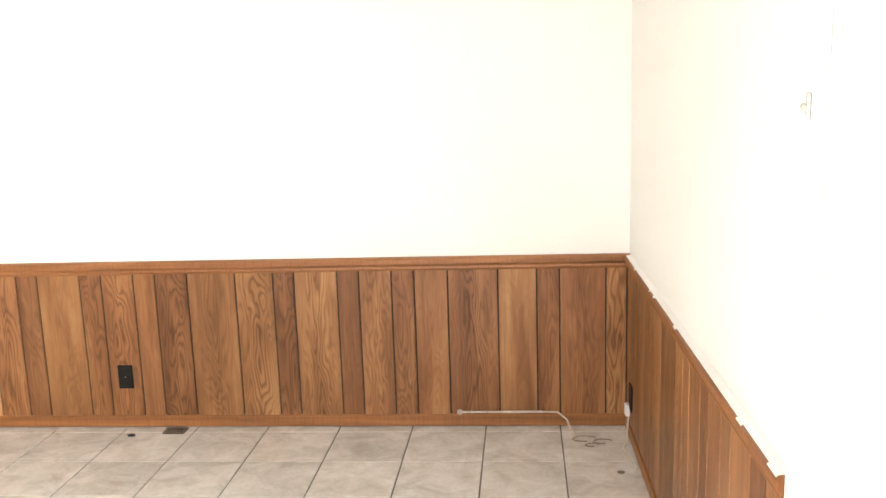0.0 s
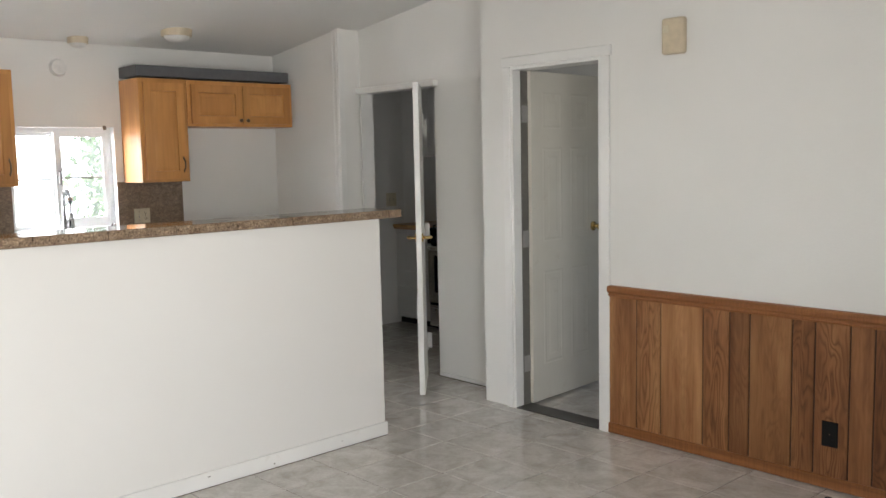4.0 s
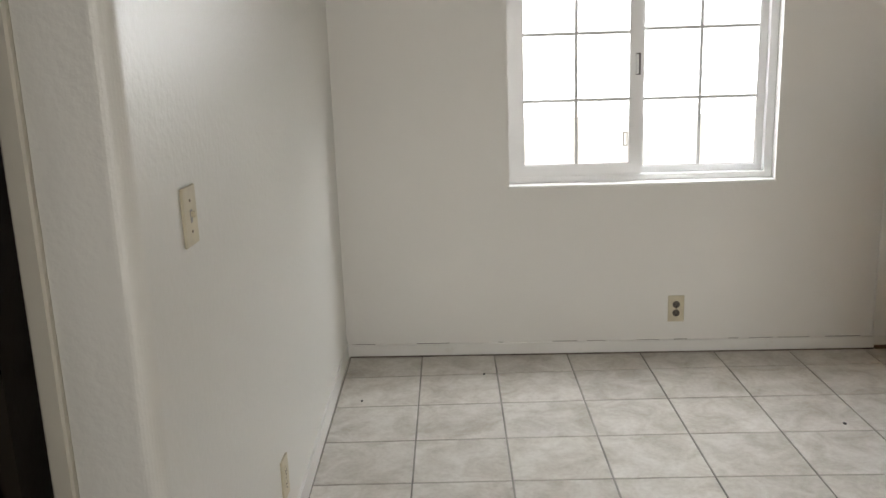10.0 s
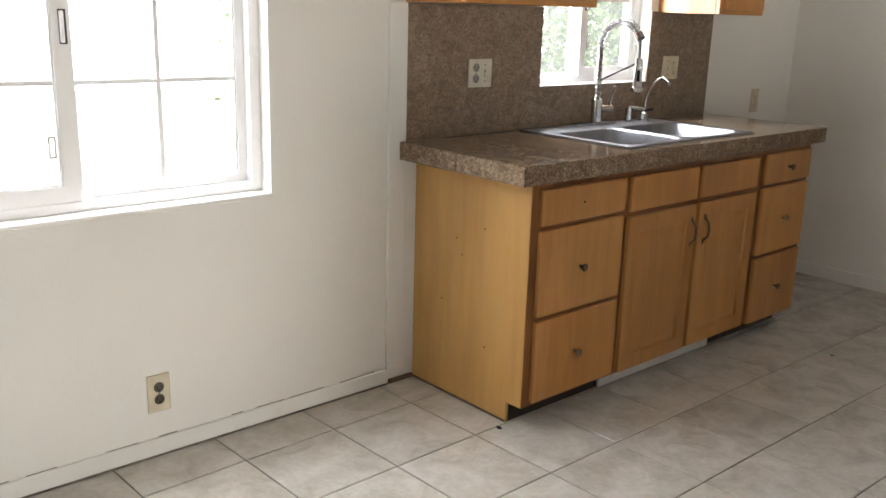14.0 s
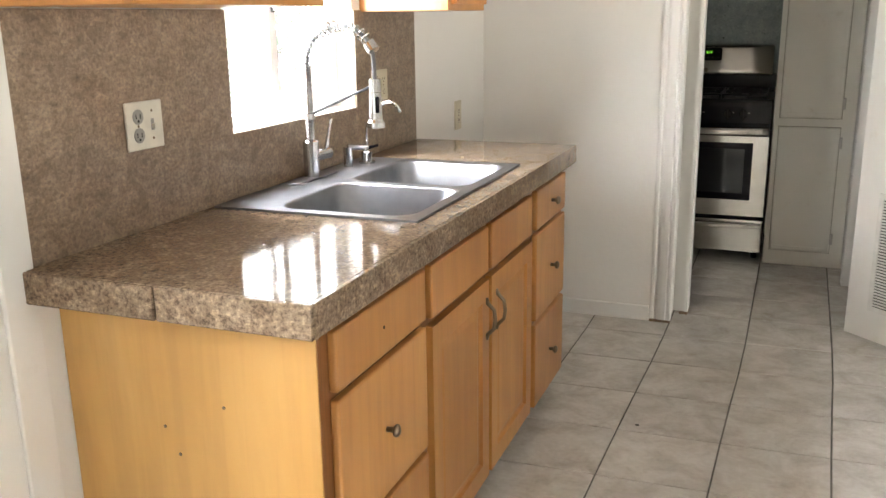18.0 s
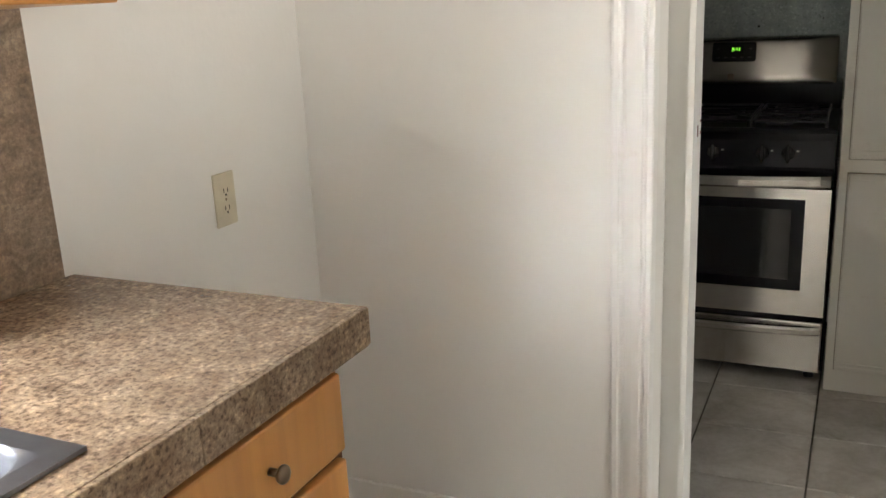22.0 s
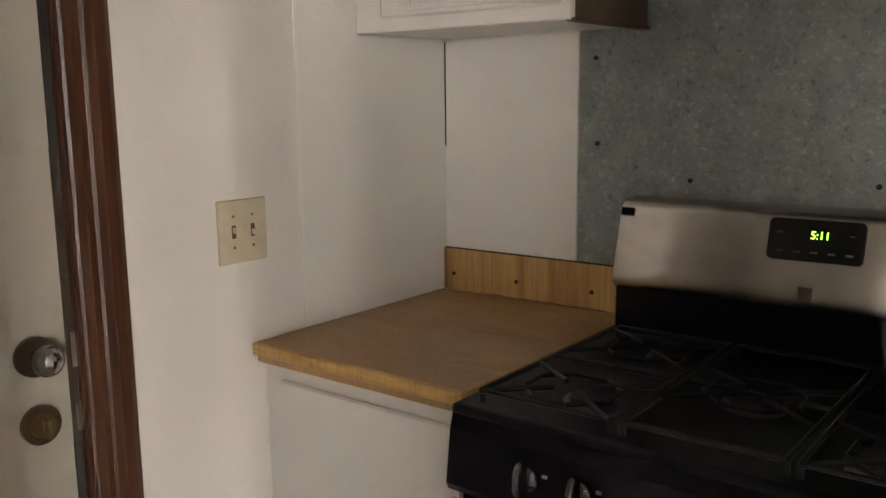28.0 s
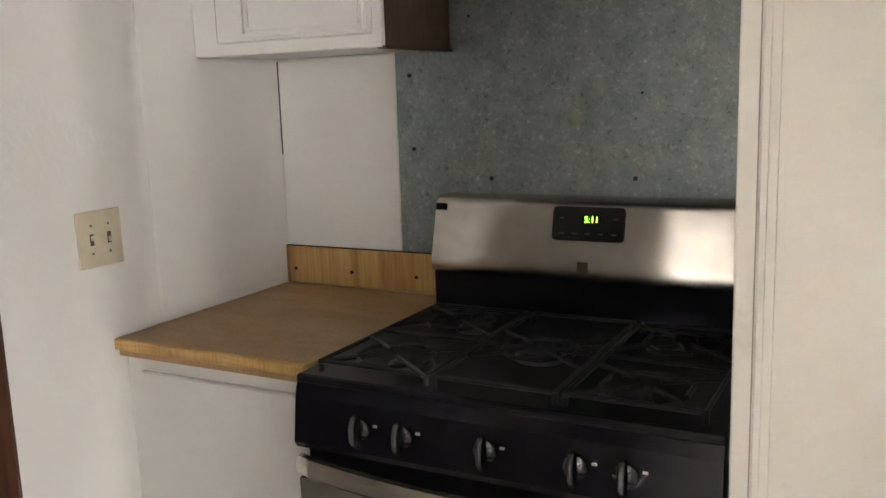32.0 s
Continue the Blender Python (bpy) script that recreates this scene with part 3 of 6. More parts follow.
# the opening is cut for the added, unseen window
structure("wall_south_living", ring_y(bmesh.new(), -0.27, -0.13, (-1.665, EX + 0.12, 0, TOP), (-0.25, 1.35, 0.98, 2.02)), WALL)
structure("wall_south_header", boxed(-2.58, -1.665, -0.30, -0.18, 2.05, TOP), WALL)
# the room beyond the south doorway: added walls coloured dark, as it is unlit
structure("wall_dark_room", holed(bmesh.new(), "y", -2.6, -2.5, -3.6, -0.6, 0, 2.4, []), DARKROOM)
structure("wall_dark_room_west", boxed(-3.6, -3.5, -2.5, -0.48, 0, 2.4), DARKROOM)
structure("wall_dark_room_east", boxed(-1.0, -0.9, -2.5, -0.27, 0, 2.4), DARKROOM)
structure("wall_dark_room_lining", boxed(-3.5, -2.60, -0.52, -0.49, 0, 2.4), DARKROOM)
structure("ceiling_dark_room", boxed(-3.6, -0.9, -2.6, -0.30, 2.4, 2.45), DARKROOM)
# the bedroom beyond the north door
structure("wall_bedroom_north", boxed(-2.7, 0.0, 7.6, 7.7, 0, 2.5), WALL)
structure("wall_bedroom_west", boxed(-2.72, -2.62, AY + 0.06, 7.6, 0, 2.5), WALL)
# opening added for the bedroom lamp, out of view
structure("wall_bedroom_east", holed(bmesh.new(), "x", -0.1, 0.0, 4.92, 7.6, 0, 2.5, [(5.7, 6.7, 1.0, 2.0)]), WALL)
structure("ceiling_bedroom", boxed(-2.72, 0.0, 4.92, 7.7, 2.4, 2.46), CEIL)
# ceilings: two slopes with a ridge beam between
cb = bmesh.new()
prism(cb, [(-1.75, 2.768), (EX + 0.14, ceiling_z(EX + 0.14)), (EX + 0.14, ceiling_z(EX + 0.14) + 0.06), (-1.75, 2.828)], "y", -0.45, NY + 0.12)
structure("ceiling_east_slope", cb, CEIL)
cb = bmesh.new()
prism(cb, [(-1.75, 2.768), (WX - 0.16, ceiling_z(WX - 0.16)), (WX - 0.16, ceiling_z(WX - 0.16) + 0.06), (-1.75, 2.828)], "y", -0.50, BY + 0.12)
structure("ceiling_west_slope", cb, CEIL)
structure("ridge_beam", boxed(-1.95, -1.62, -0.27, NY, 2.57, 2.76, 0.006), CEIL)

# pony wall between dining, kitchen and living room
structure("pony_wall", boxed(-2.785, -2.65, 1.56, 3.93, 0, 1.199, 0.006), SATIN)
pb = bmesh.new()
box(pb, -2.65, -2.638, 1.548, 3.937, 0, 0.075, 0.003)
box(pb, -2.797, -2.65, 1.548, 1.56, 0, 0.075, 0.003)
box(pb, -2.797, -2.785, 1.548, 3.937, 0, 0.075, 0.003)
structure("baseboard_pony", pb, TRIM)
cap = thing("pony_wall_cap", (-2.74, 2.77, 1.199), "brown speckled granite tile cap on the white half wall", "wall cap")
y = 1.515
while y < 4.04:
    y2 = min(y + 0.305, 4.045)
    part("granite_tile", boxed(-2.868, -2.60, y, y2 - 0.0025, 1.199, 1.242, 0.003), GRANITE, cap)
    y = y2
part("end_board", boxed(-2.868, -2.605, 1.500, 1.514, 1.200, 1.240, 0.002), plain("dirty_end_grain", (0.46, 0.44, 0.40), 0.7), cap, "bare dirty white end of the cap")

# ---- baseboards ----
structure("baseboard_west", boxed(WX, WX + 0.012, -0.32, 2.07, 0, 0.06, 0.003), TRIM)
structure("baseboard_south", prism(bmesh.new(), [(WX, -0.33), (-2.578, -0.224), (-2.578, -0.212), (WX, -0.318)], "z", 0, 0.075), TRIM)
structure("baseboard_south_end", boxed(-2.578, -2.566, -0.376, -0.212, 0, 0.075, 0.003), TRIM)
structure("baseboard_return", boxed(WX, -4.294, RY - 0.012, RY, 0, 0.07, 0.003), TRIM)
structure("trim_west", boxed(WX, WX + 0.012, 2.06, 2.138, 0.06, 1.39, 0.003), TRIM)
structure("baseboard_doorway", boxed(-3.386, -2.72, AY - 0.012, AY, 0, 0.03, 0.003), TRIM)


# one dark for scuffs and dirt, and for shaded gaps at the floor
DIRTGAP = painted("dirt_and_gap_dark", (0.07, 0.06, 0.05), (0.22, 0.19, 0.16), 0.9, 14, 90, 0.3)
# dark strips stand for dirt and the shade of the gap along the floor
structure("trim_grime_west", boxed(WX + 0.001, WX + 0.0150, -0.31, 2.07, 0.0005, 0.0065), DIRTGAP)
structure("trim_stain_corner", boxed(WX + 0.001, WX + 0.0155, 2.075, 2.188, 0.0005, 0.016, 0.002), plain("damp_stain", (0.16, 0.10, 0.06), 0.9))
# thin dark strips drawn for the gap along the baseboard top
crack_rng, crack, cy = random.Random(5), bmesh.new(), -0.30
while cy < 2.02:
    cl = crack_rng.uniform(0.02, 0.16)
    box(crack, WX + 0.0005, WX + 0.004, cy, min(cy + cl, 2.05), 0.0598, 0.0598 + crack_rng.uniform(0.0007, 0.0017))
    cy += cl + crack_rng.uniform(0.02, 0.24)
structure("trim_crack_west", crack, DIRTGAP)
scuff_rng, scuffs = random.Random(8), bmesh.new()
for cy in (1.553, 1.60, 1.66, 1.78, 2.05, 2.31, 2.84, 3.20, 3.62):
    cl, cz = scuff_rng.uniform(0.006, 0.035), scuff_rng.uniform(0.008, 0.055)
    box(scuffs, -2.6382, -2.6376, cy, cy + cl, cz, cz + scuff_rng.uniform(0.0015, 0.005))
structure("trim_scuffs_pony", scuffs, DIRTGAP)
# more dark strips for dirt and gap shade at the floor
structure("trim_grime_pony", boxed(-2.637, -2.634, 1.55, 3.93, 0.0005, 0.003), DIRTGAP)
structure("trim_grime_doorway", boxed(-3.38, -2.73, AY - 0.016, AY - 0.0125, 0.0005, 0.006), DIRTGAP)

# ---- wainscot ----
def wainscot(name, place, label):
    return thing(name, place, label, "wainscot", kind="structure")


wn_n = wainscot("wainscot_north", (0, NY, 0), "dark wood plank wainscot below a moulded chair rail")
plank_edges = [-1.775, -1.60, -1.452, -1.21, -1.068, -0.964, -0.757, -0.652, -0.497, -0.393, -0.239, -0.011, 0.168, 0.267, 0.468, 0.569, 0.72, 0.825, 0.978, 1.207, 1.383, 1.486, 1.694, 1.788]
part("backing", boxed(-1.775, EX, NY - 0.004, NY - 0.001, 0.02, 0.80), GROOVE, wn_n)
for a, b in zip(plank_edges, plank_edges[1:]):
    part("plank", boxed(a + 0.0032, b - 0.0032, NY - 0.012, NY - 0.004, 0.05, 0.765, 0.0015), PANEL, wn_n, at=((a + b) / 2, NY - 0.01, 0.4))


def rail_profile(depth):
    return [(0, 0.752), (-0.010 - 0.004, 0.752), (-depth * 0.7, 0.762), (-depth * 0.62, 0.772), (-depth, 0.784), (-depth, 0.802), (-depth * 0.8, 0.812), (0, 0.814)]


part("chair_rail", prism(bmesh.new(), [(NY + p, z) for p, z in rail_profile(0.028)], "x", -1.778, EX - 0.001), RAILWOOD, wn_n)
part("base_rail", boxed(-1.778, EX - 0.001, NY - 0.020, NY - 0.001, 0.004, 0.06, 0.004), RAILWOOD, wn_n)
wn_e = wainscot("wainscot_east", (EX, 3.7, 0), "dark wood plank wainscot with a chipped rail and ragged paint edge")
part("backing", boxed(EX - 0.004, EX - 0.001, 2.53, NY - 0.012, 0.02, 0.80), GROOVE, wn_e)
edges, y = [], NY - 0.02
widths = [0.10, 0.17, 0.10, 0.12, 0.15, 0.10, 0.13, 0.10, 0.16, 0.12, 0.10, 0.15, 0.10, 0.14, 0.10, 0.17, 0.12, 0.10, 0.15, 0.10, 0.12]
for w in widths:
    y2 = max(y - w, 2.535)
    if y - y2 > 0.02:
        part("plank", boxed(EX - 0.012, EX - 0.004, y2 + 0.003, y - 0.003, 0.05, 0.765, 0.0015), PANEL, wn_e, at=(EX - 0.01, (y + y2) / 2, 0.4))
    y = y2
part("chair_rail", prism(bmesh.new(), [(EX + p, z) for p, z in rail_profile(0.028)], "y", 2.53, NY - 0.03), wooden("rail_wood_along", (0.17, 0.060, 0.016), (0.25, 0.092, 0.026), (0.31, 0.125, 0.038), (22, 1.4, 30), 0, 0.5, 0.05), wn_e)
part("base_rail", boxed(EX - 0.020, EX - 0.001, 2.53, NY - 0.022, 0.004, 0.06, 0.004), RAILWOOD, wn_e)
rng = random.Random(11)
lower, y = [], 2.53
while y < NY - 0.03:
    lower.append((y, 0.8145 - rng.choice((0.001, 0.001, 0.002, 0.003, 0.006)) * rng.uniform(0.4, 1.0)))
    y += rng.uniform(0.012, 0.07)
bm = bmesh.new()
top_row = [bm.verts.new((EX - 0.001, y, 0.8165)) for y, z in lower]
mid_row = [bm.verts.new((EX - 0.024, y, 0.8132)) for y, z in lower]
low_row = [bm.verts.new((EX - 0.0292, y, max(0.804, min(z, 0.8095)))) for y, z in lower]
for k in range(len(lower) - 1):
    bm.faces.new((top_row[k], top_row[k + 1], mid_row[k + 1], mid_row[k]))
    if rng.random() < 0.16:
        bm.faces.new((mid_row[k], mid_row[k + 1], low_row[k + 1], low_row[k]))
part("paint_smear", bm, TRIM, wn_e, "ragged white paint slopped over the rail")
# the stub of panelling beside the south doorway
wn_s = wainscot("wainscot_south", (-1.2, -0.13, 0), "dark wood plank wainscot on the wall stub beside the doorway")
part("backing", boxed(-1.66, -0.86, -0.129, -0.126, 0.02, 0.80), GROOVE, wn_s)
x = -1.66
for w in (0.11, 0.2, 0.1, 0.15, 0.17, 0.065):
    part("plank", boxed(x + 0.003, x + w - 0.003, -0.126, -0.118, 0.05, 0.765, 0.0015), PANEL, wn_s, at=(x + w / 2, -0.12, 0.4))
    x += w
part("chair_rail", prism(bmesh.new(), [(-0.13 - p, z) for p, z in rail_profile(0.028)], "x", -1.665, -0.86), RAILWOOD, wn_s)
part("base_rail", boxed(-1.665, -0.86, -0.129, -0.11, 0.004, 0.06, 0.004), RAILWOOD, wn_s)


# ---- windows ----
def slider(name, y0, y1, z0, z1, x, sashes, rows, cols, glass, label):
    """A white vinyl slider: outer frame, one sash proud of the other, grilles and panes. sashes: outer sides, glass sides and depth of each."""
    w = tagged(thing(name, (x - 0.07, (y0 + y1) / 2, z0), label, "window"), kind="structure")
    part("window_frame", ring_y(bmesh.new(), x - 0.125, x - 0.060, (y0, y1, z0, z1), (y0 + 0.034, y1 - 0.034, z0 + 0.030, z1 - 0.034), "x"), VINYL, w)
    part("window_sill", boxed(x - 0.138, x + 0.006, y0 - 0.004, y1 + 0.004, z0 - 0.012, z0 + 0.002, 0.003), TRIM, w)
    for (a, b, lo, hi), (ga, gb, gl, gh), xa in sashes:
        xb = xa + 0.026
        sash = part("sash", ring_y(bmesh.new(), xa, xb, (a, b, lo, hi), (ga, gb, gl, gh), "x"), VINYL, w)
        pane = part("pane", boxed(xa + 0.011, xa + 0.015, ga - 0.004, gb + 0.004, gl - 0.004, gh + 0.004), glass, sash)
        pane.visible_shadow = False
        part("glazing_bead", ring_y(bmesh.new(), xa + 0.015, xa + 0.021, (ga - 0.001, gb + 0.001, gl - 0.001, gh + 0.001), (ga + 0.006, gb - 0.006, gl + 0.006, gh - 0.006), "x"), VINYL, sash)
        for i in range(1, cols):
            c = ga + (gb - ga) * i / cols
            part("muntin", boxed(xa + 0.008, xa + 0.018, c - 0.007, c + 0.007, gl, gh), GRILLE, sash)
        for i in range(1, rows):
            c = gl + (gh - gl) * i / rows
            part("muntin", boxed(xa + 0.009, xa + 0.017, ga, gb, c - 0.007, c + 0.007), GRILLE, sash)
    inner = max(sashes, key=lambda q: q[2])
    (a, b, lo, hi), (ga, gb, gl, gh), xa = inner
    stile = (gb + b) / 2 if b < (y0 + y1) / 2 + 0.1 else (ga + a) / 2
    zm = (z0 + z1) / 2
    latch = part("latch", boxed(xa + 0.036, xa + 0.044, stile - 0.006, stile + 0.006, zm - 0.042, zm + 0.042, 0.003), VINYL, w, "white sash latch handle on a dark seat")
    part("latch_seat", boxed(xa + 0.0262, xa + 0.030, stile - 0.004, stile + 0.016, zm - 0.046, zm + 0.046, 0.001), RUBBER, latch)
    for dz in (-0.036, 0.036):
        part("post", boxed(xa + 0.029, xa + 0.038, stile - 0.005, stile + 0.005, zm + dz - 0.006, zm + dz + 0.006), IRON, latch)
    edge = gb - 0.020 if b < (y0 + y1) / 2 + 0.1 else ga + 0.020
    for zc in (gl + 0.11, gh - 0.11):
        part("pull_tab", ring_y(bmesh.new(), xa + 0.0185, xa + 0.0215, (edge - 0.010, edge + 0.010, zc - 0.030, zc + 0.030), (edge - 0.006, edge + 0.006, zc - 0.026, zc + 0.026), "x"), GREYREC, w)
    return w


y0, y1, z0, z1 = DW
slider("window_1", *DW, WX, [((y0 + 0.030, y0 + 0.585, z0 + 0.028, z1 - 0.036), (y0 + 0.066, y0 + 0.536, z0 + 0.077, z1 - 0.090), WX - 0.090),
                             ((y0 + 0.550, y1 - 0.030, z0 + 0.026, z1 - 0.032), (y0 + 0.594, y1 - 0.062, z0 + 0.058, z1 - 0.064), WX - 0.121)],
       3, 2, GLASS, "white vinyl sliding window with a divided-light grille")
y0, y1, z0, z1 = KW
slider("window_2", *KW, WX, [((y0 + 0.030, y0 + 0.345, z0 + 0.024, z1 - 0.032), (y0 + 0.046, y0 + 0.300, z0 + 0.036, z1 - 0.050), WX - 0.121),
                             ((y0 + 0.314, y1 - 0.030, z0 + 0.026, z1 - 0.030), (y0 + 0.354, y1 - 0.057, z0 + 0.060, z1 - 0.060), WX - 0.090)],
       2, 1, VEILED, "white vinyl sliding window over the kitchen sink")


# unseen window, added to house the living room lamp
w3 = tagged(thing("window_3", (0.55, -0.2, 0.98), "unseen white framed window added for the living room light", "window"), kind="structure")
frame3 = part("window_frame", ring_y(bmesh.new(), -0.25, -0.18, (-0.25, 1.35, 0.98, 2.02), (-0.21, 1.31, 1.02, 1.98)), VINYL, w3)
pane = part("pane", boxed(-0.214, 1.314, -0.217, -0.213, 1.016, 1.984), GLASS, frame3)
pane.visible_shadow = False


# ---- floor ----
structure("floor", boxed(WX - 0.14, EX + 0.12, -2.6, 7.7, -0.08, -0.0035), GROUT, "tiled floor")
floor = bpy.data.objects["floor"]


# ---- kitchen base cabinets and counter ----
FX = -4.515   # face frame
def knob(parent, x, y, z):
    kb = bmesh.new()
    rod(kb, (x, y, z), (x + 0.016, y, z), 0.006)
    ball(kb, (x + 0.022, y, z), 0.014, (0.6, 1, 1), 12, 8)
    return part("knob", kb, BRONZE, parent, "dark bronze round knob", smooth=True)


def pull(parent, x, y, z, half=0.045):
    kb = bmesh.new()
    pts = [(x + 0.004, y, z + half + 0.015), (x + 0.006, y, z + half), (x + 0.024, y, z + half * 0.6), (x + 0.028, y, z), (x + 0.024, y, z - half * 0.6), (x + 0.006, y, z - half), (x + 0.004, y, z - half - 0.015)]
    tube(kb, pts, [0.003, 0.006, 0.005, 0.0055, 0.005, 0.006, 0.003], 10)
    return part("handle", kb, BRONZE, parent, "dark bronze arched handle", smooth=True)


def front_panel(name, parent, x, y0, y1, z0, z1, raised=False):
    """A slab drawer front, or a door with a frame round a recessed panel."""
    if not raised:
        return part(name, boxed(x, x + 0.019, y0, y1, z0, z1, 0.005, 2), HONEY, parent)
    s = 0.055
    db = ring_y(bmesh.new(), x, x + 0.019, (y0, y1, z0, z1), (y0 + s, y1 - s, z0 + s, z1 - s), "x")
    d = part(name, db, HONEY, parent)
    pbm = bmesh.new()
    a, b, c, e = y0 + s, y1 - s, z0 + s, z1 - s
    loft(pbm, [[(x + q, a + o, c + o), (x + q, b - o, c + o), (x + q, b - o, e - o), (x + q, a + o, e - o)] for q, o in ((0.019, 0.0), (0.010, 0.004), (0.009, 0.012), (0.013, 0.03))])
    part("panel", pbm, HONEY, d)
    return d


def base_unit(y0, y1, label, top=0.85):
    t = thing("base_cabinet", (FX - 0.28, (y0 + y1) / 2, 0), label, "cabinet", "kitchen base cabinets")
    cbm = bmesh.new()
    box(cbm, WX + 0.004, FX - 0.02, y0, y1, 0.09, top)
    part("carcass", cbm, HONEY, t)
    # the recess's shade is put into the toe kick colour
    part("toe_kick", boxed(WX + 0.01, FX - 0.07, y0 + 0.002, y1 - 0.002, 0, 0.09), plain("toe_kick_shade", (0.035, 0.028, 0.022), 0.7), t, "recessed toe kick, coloured dark for its shade")
    return t


def face_frame(t, y0, y1, holes):
    part("face_frame", holed(bmesh.new(), "x", FX - 0.02, FX, y0, y1, 0.075, 0.85, holes), HONEYEDGE, t)


c1 = base_unit(2.205, 2.675, "honey maple cabinet with three drawers under the granite counter")
face_frame(c1, 2.195, 2.675, [])
part("side_panel", prism(bmesh.new(), [(WX + 0.004, 0.0), (-4.585, 0.0), (-4.585, 0.075), (FX - 0.002, 0.075), (FX - 0.002, 0.85), (WX + 0.004, 0.85)], "y", 2.192, 2.204), PALEMAPLE, c1, "plain pale maple end panel")
for x, z in ((-4.86, 0.60), (-4.83, 0.545), (-4.72, 0.66), (-4.70, 0.24), (-4.93, 0.36)):
    part("nail_hole", rod(bmesh.new(), (x, 2.1905, z), (x, 2.193, z), 0.0035, 8), BRONZE, c1)
# dark strip drawn along the panel's foot
part("dirty_foot", boxed(WX + 0.006, -4.586, 2.1895, 2.1925, 0.0005, 0.008), DIRTGAP, c1, "dark line along the foot of the panel")
for z0, z1, k in ((0.705, 0.825, 0), (0.395, 0.69, 1), (0.09, 0.38, 1)):
    d = front_panel("drawer", c1, FX, 2.228, 2.655, z0, z1)
    if k:
        knob(d, FX + 0.019, 2.43, (z0 + z1) / 2)
    else:
        hb = rod(bmesh.new(), (FX + 0.0185, 2.43, (z0 + z1) / 2), (FX + 0.0198, 2.43, (z0 + z1) / 2), 0.004)
        part("screw_hole", hb, DARKSLOT, d, "empty dark screw hole")
c2 = base_unit(2.675, 3.575, "honey maple sink cabinet with two doors and false drawer fronts", 0.70)
face_frame(c2, 2.675, 3.575, [])
for a, b, py in ((2.69, 3.105, 3.075), (3.13, 3.545, 3.165)):
    front_panel("false_drawer", c2, FX, a, b, 0.695, 0.822)
    d = front_panel("door", c2, FX, a, b, 0.085, 0.675, True)
    pull(d, FX + 0.019, py, 0.57)
part("kick_strip", boxed(FX - 0.068, FX - 0.058, 2.68, 3.42, 0.0, 0.035, 0.002), PLASTIC, c2, "white strip along the toe kick")
c3 = base_unit(3.575, 3.995, "honey maple cabinet with three knobbed drawers")
face_frame(c3, 3.575, 4.0, [])
for z0, z1 in ((0.695, 0.825), (0.385, 0.68), (0.075, 0.37)):
    d = front_panel("drawer", c3, FX, 3.598, 3.985, z0, z1)
    knob(d, FX + 0.019, 3.79, (z0 + z1) / 2)

SK = (2.705, 3.535, -5.078, -4.535)
worktop = thing("worktop", (-4.79, 3.08, 0.85), "brown speckled granite tile worktop with thick edge", "worktop")
CX = -4.482
for a, b in ((2.118, 2.42), (2.42, 2.725), (2.725, 3.03), (3.03, 3.335), (3.335, 3.64), (3.64, 4.037)):
    for xa, xb in ((WX + 0.004, -4.80), (-4.80, CX)):
        tb = holed(bmesh.new(), "z", 0.889, 0.915, xa, xb - 0.0006, a, b - 0.0010, [(SK[2] + 0.01, SK[3] - 0.01, SK[0] + 0.01, SK[1] - 0.01)])
        if len(tb.verts):
            part("granite_tile", tb, GRANITE, worktop)
        else:
            tb.free()
y = 2.118
while y < 4.036:
    y2 = min(y + 0.305, 4.037)
    part("edge_tile", boxed(CX, CX + 0.010, y, y2 - 0.0010, 0.851, 0.9148, 0.0012), GRANITE, worktop)
    y = y2
part("edge_tile", boxed(WX + 0.002, -4.79, 2.108, 2.118, 0.851, 0.9145, 0.003), GRANITE, worktop)
part("edge_tile", boxed(-4.788, CX + 0.010, 2.108, 2.118, 0.851, 0.9145, 0.003), GRANITE, worktop)
part("edge_tile", boxed(WX + 0.002, CX + 0.010, 4.037, 4.046, 0.851, 0.9145, 0.003), GRANITE, worktop)
part("substrate", holed(bmesh.new(), "z", 0.851, 0.888, WX + 0.004, CX - 0.001, 2.12, 4.035, [(SK[2] + 0.01, SK[3] - 0.01, SK[0] + 0.01, SK[1] - 0.01)]), HONEYEDGE, worktop)

bsp = thing("backsplash", (WX, 3.07, 0.915), "brown speckled granite tile backsplash around the window", "backsplash", kind="structure")
for a, b, z0, z1 in ((2.133, 2.82, 0.916, 1.39), (2.8208, 3.5242, 0.916, 1.084), (3.525, 4.018, 0.916, 1.39)):
    part("granite_slab", boxed(WX + 0.001, WX + 0.009, a, b, z0, z1), SPLASH, bsp)

# sink
sink = thing("double_sink", (-4.77, 3.12, 0.915), "stainless steel double bowl drop-in sink", "sink")
y0, y1, x0, x1 = SK
rim_z = 0.921
bowls = ((x0 + 0.150, x1 - 0.030, y0 + 0.03, 3.095), (x0 + 0.150, x1 - 0.030, 3.125, y1 - 0.03))
rb = holed(bmesh.new(), "z", 0.9155, rim_z, x0, x1, y0, y1, [(b[0], b[1], b[2], b[3]) for b in bowls])
part("rim", rb, SINKSTEEL, sink)
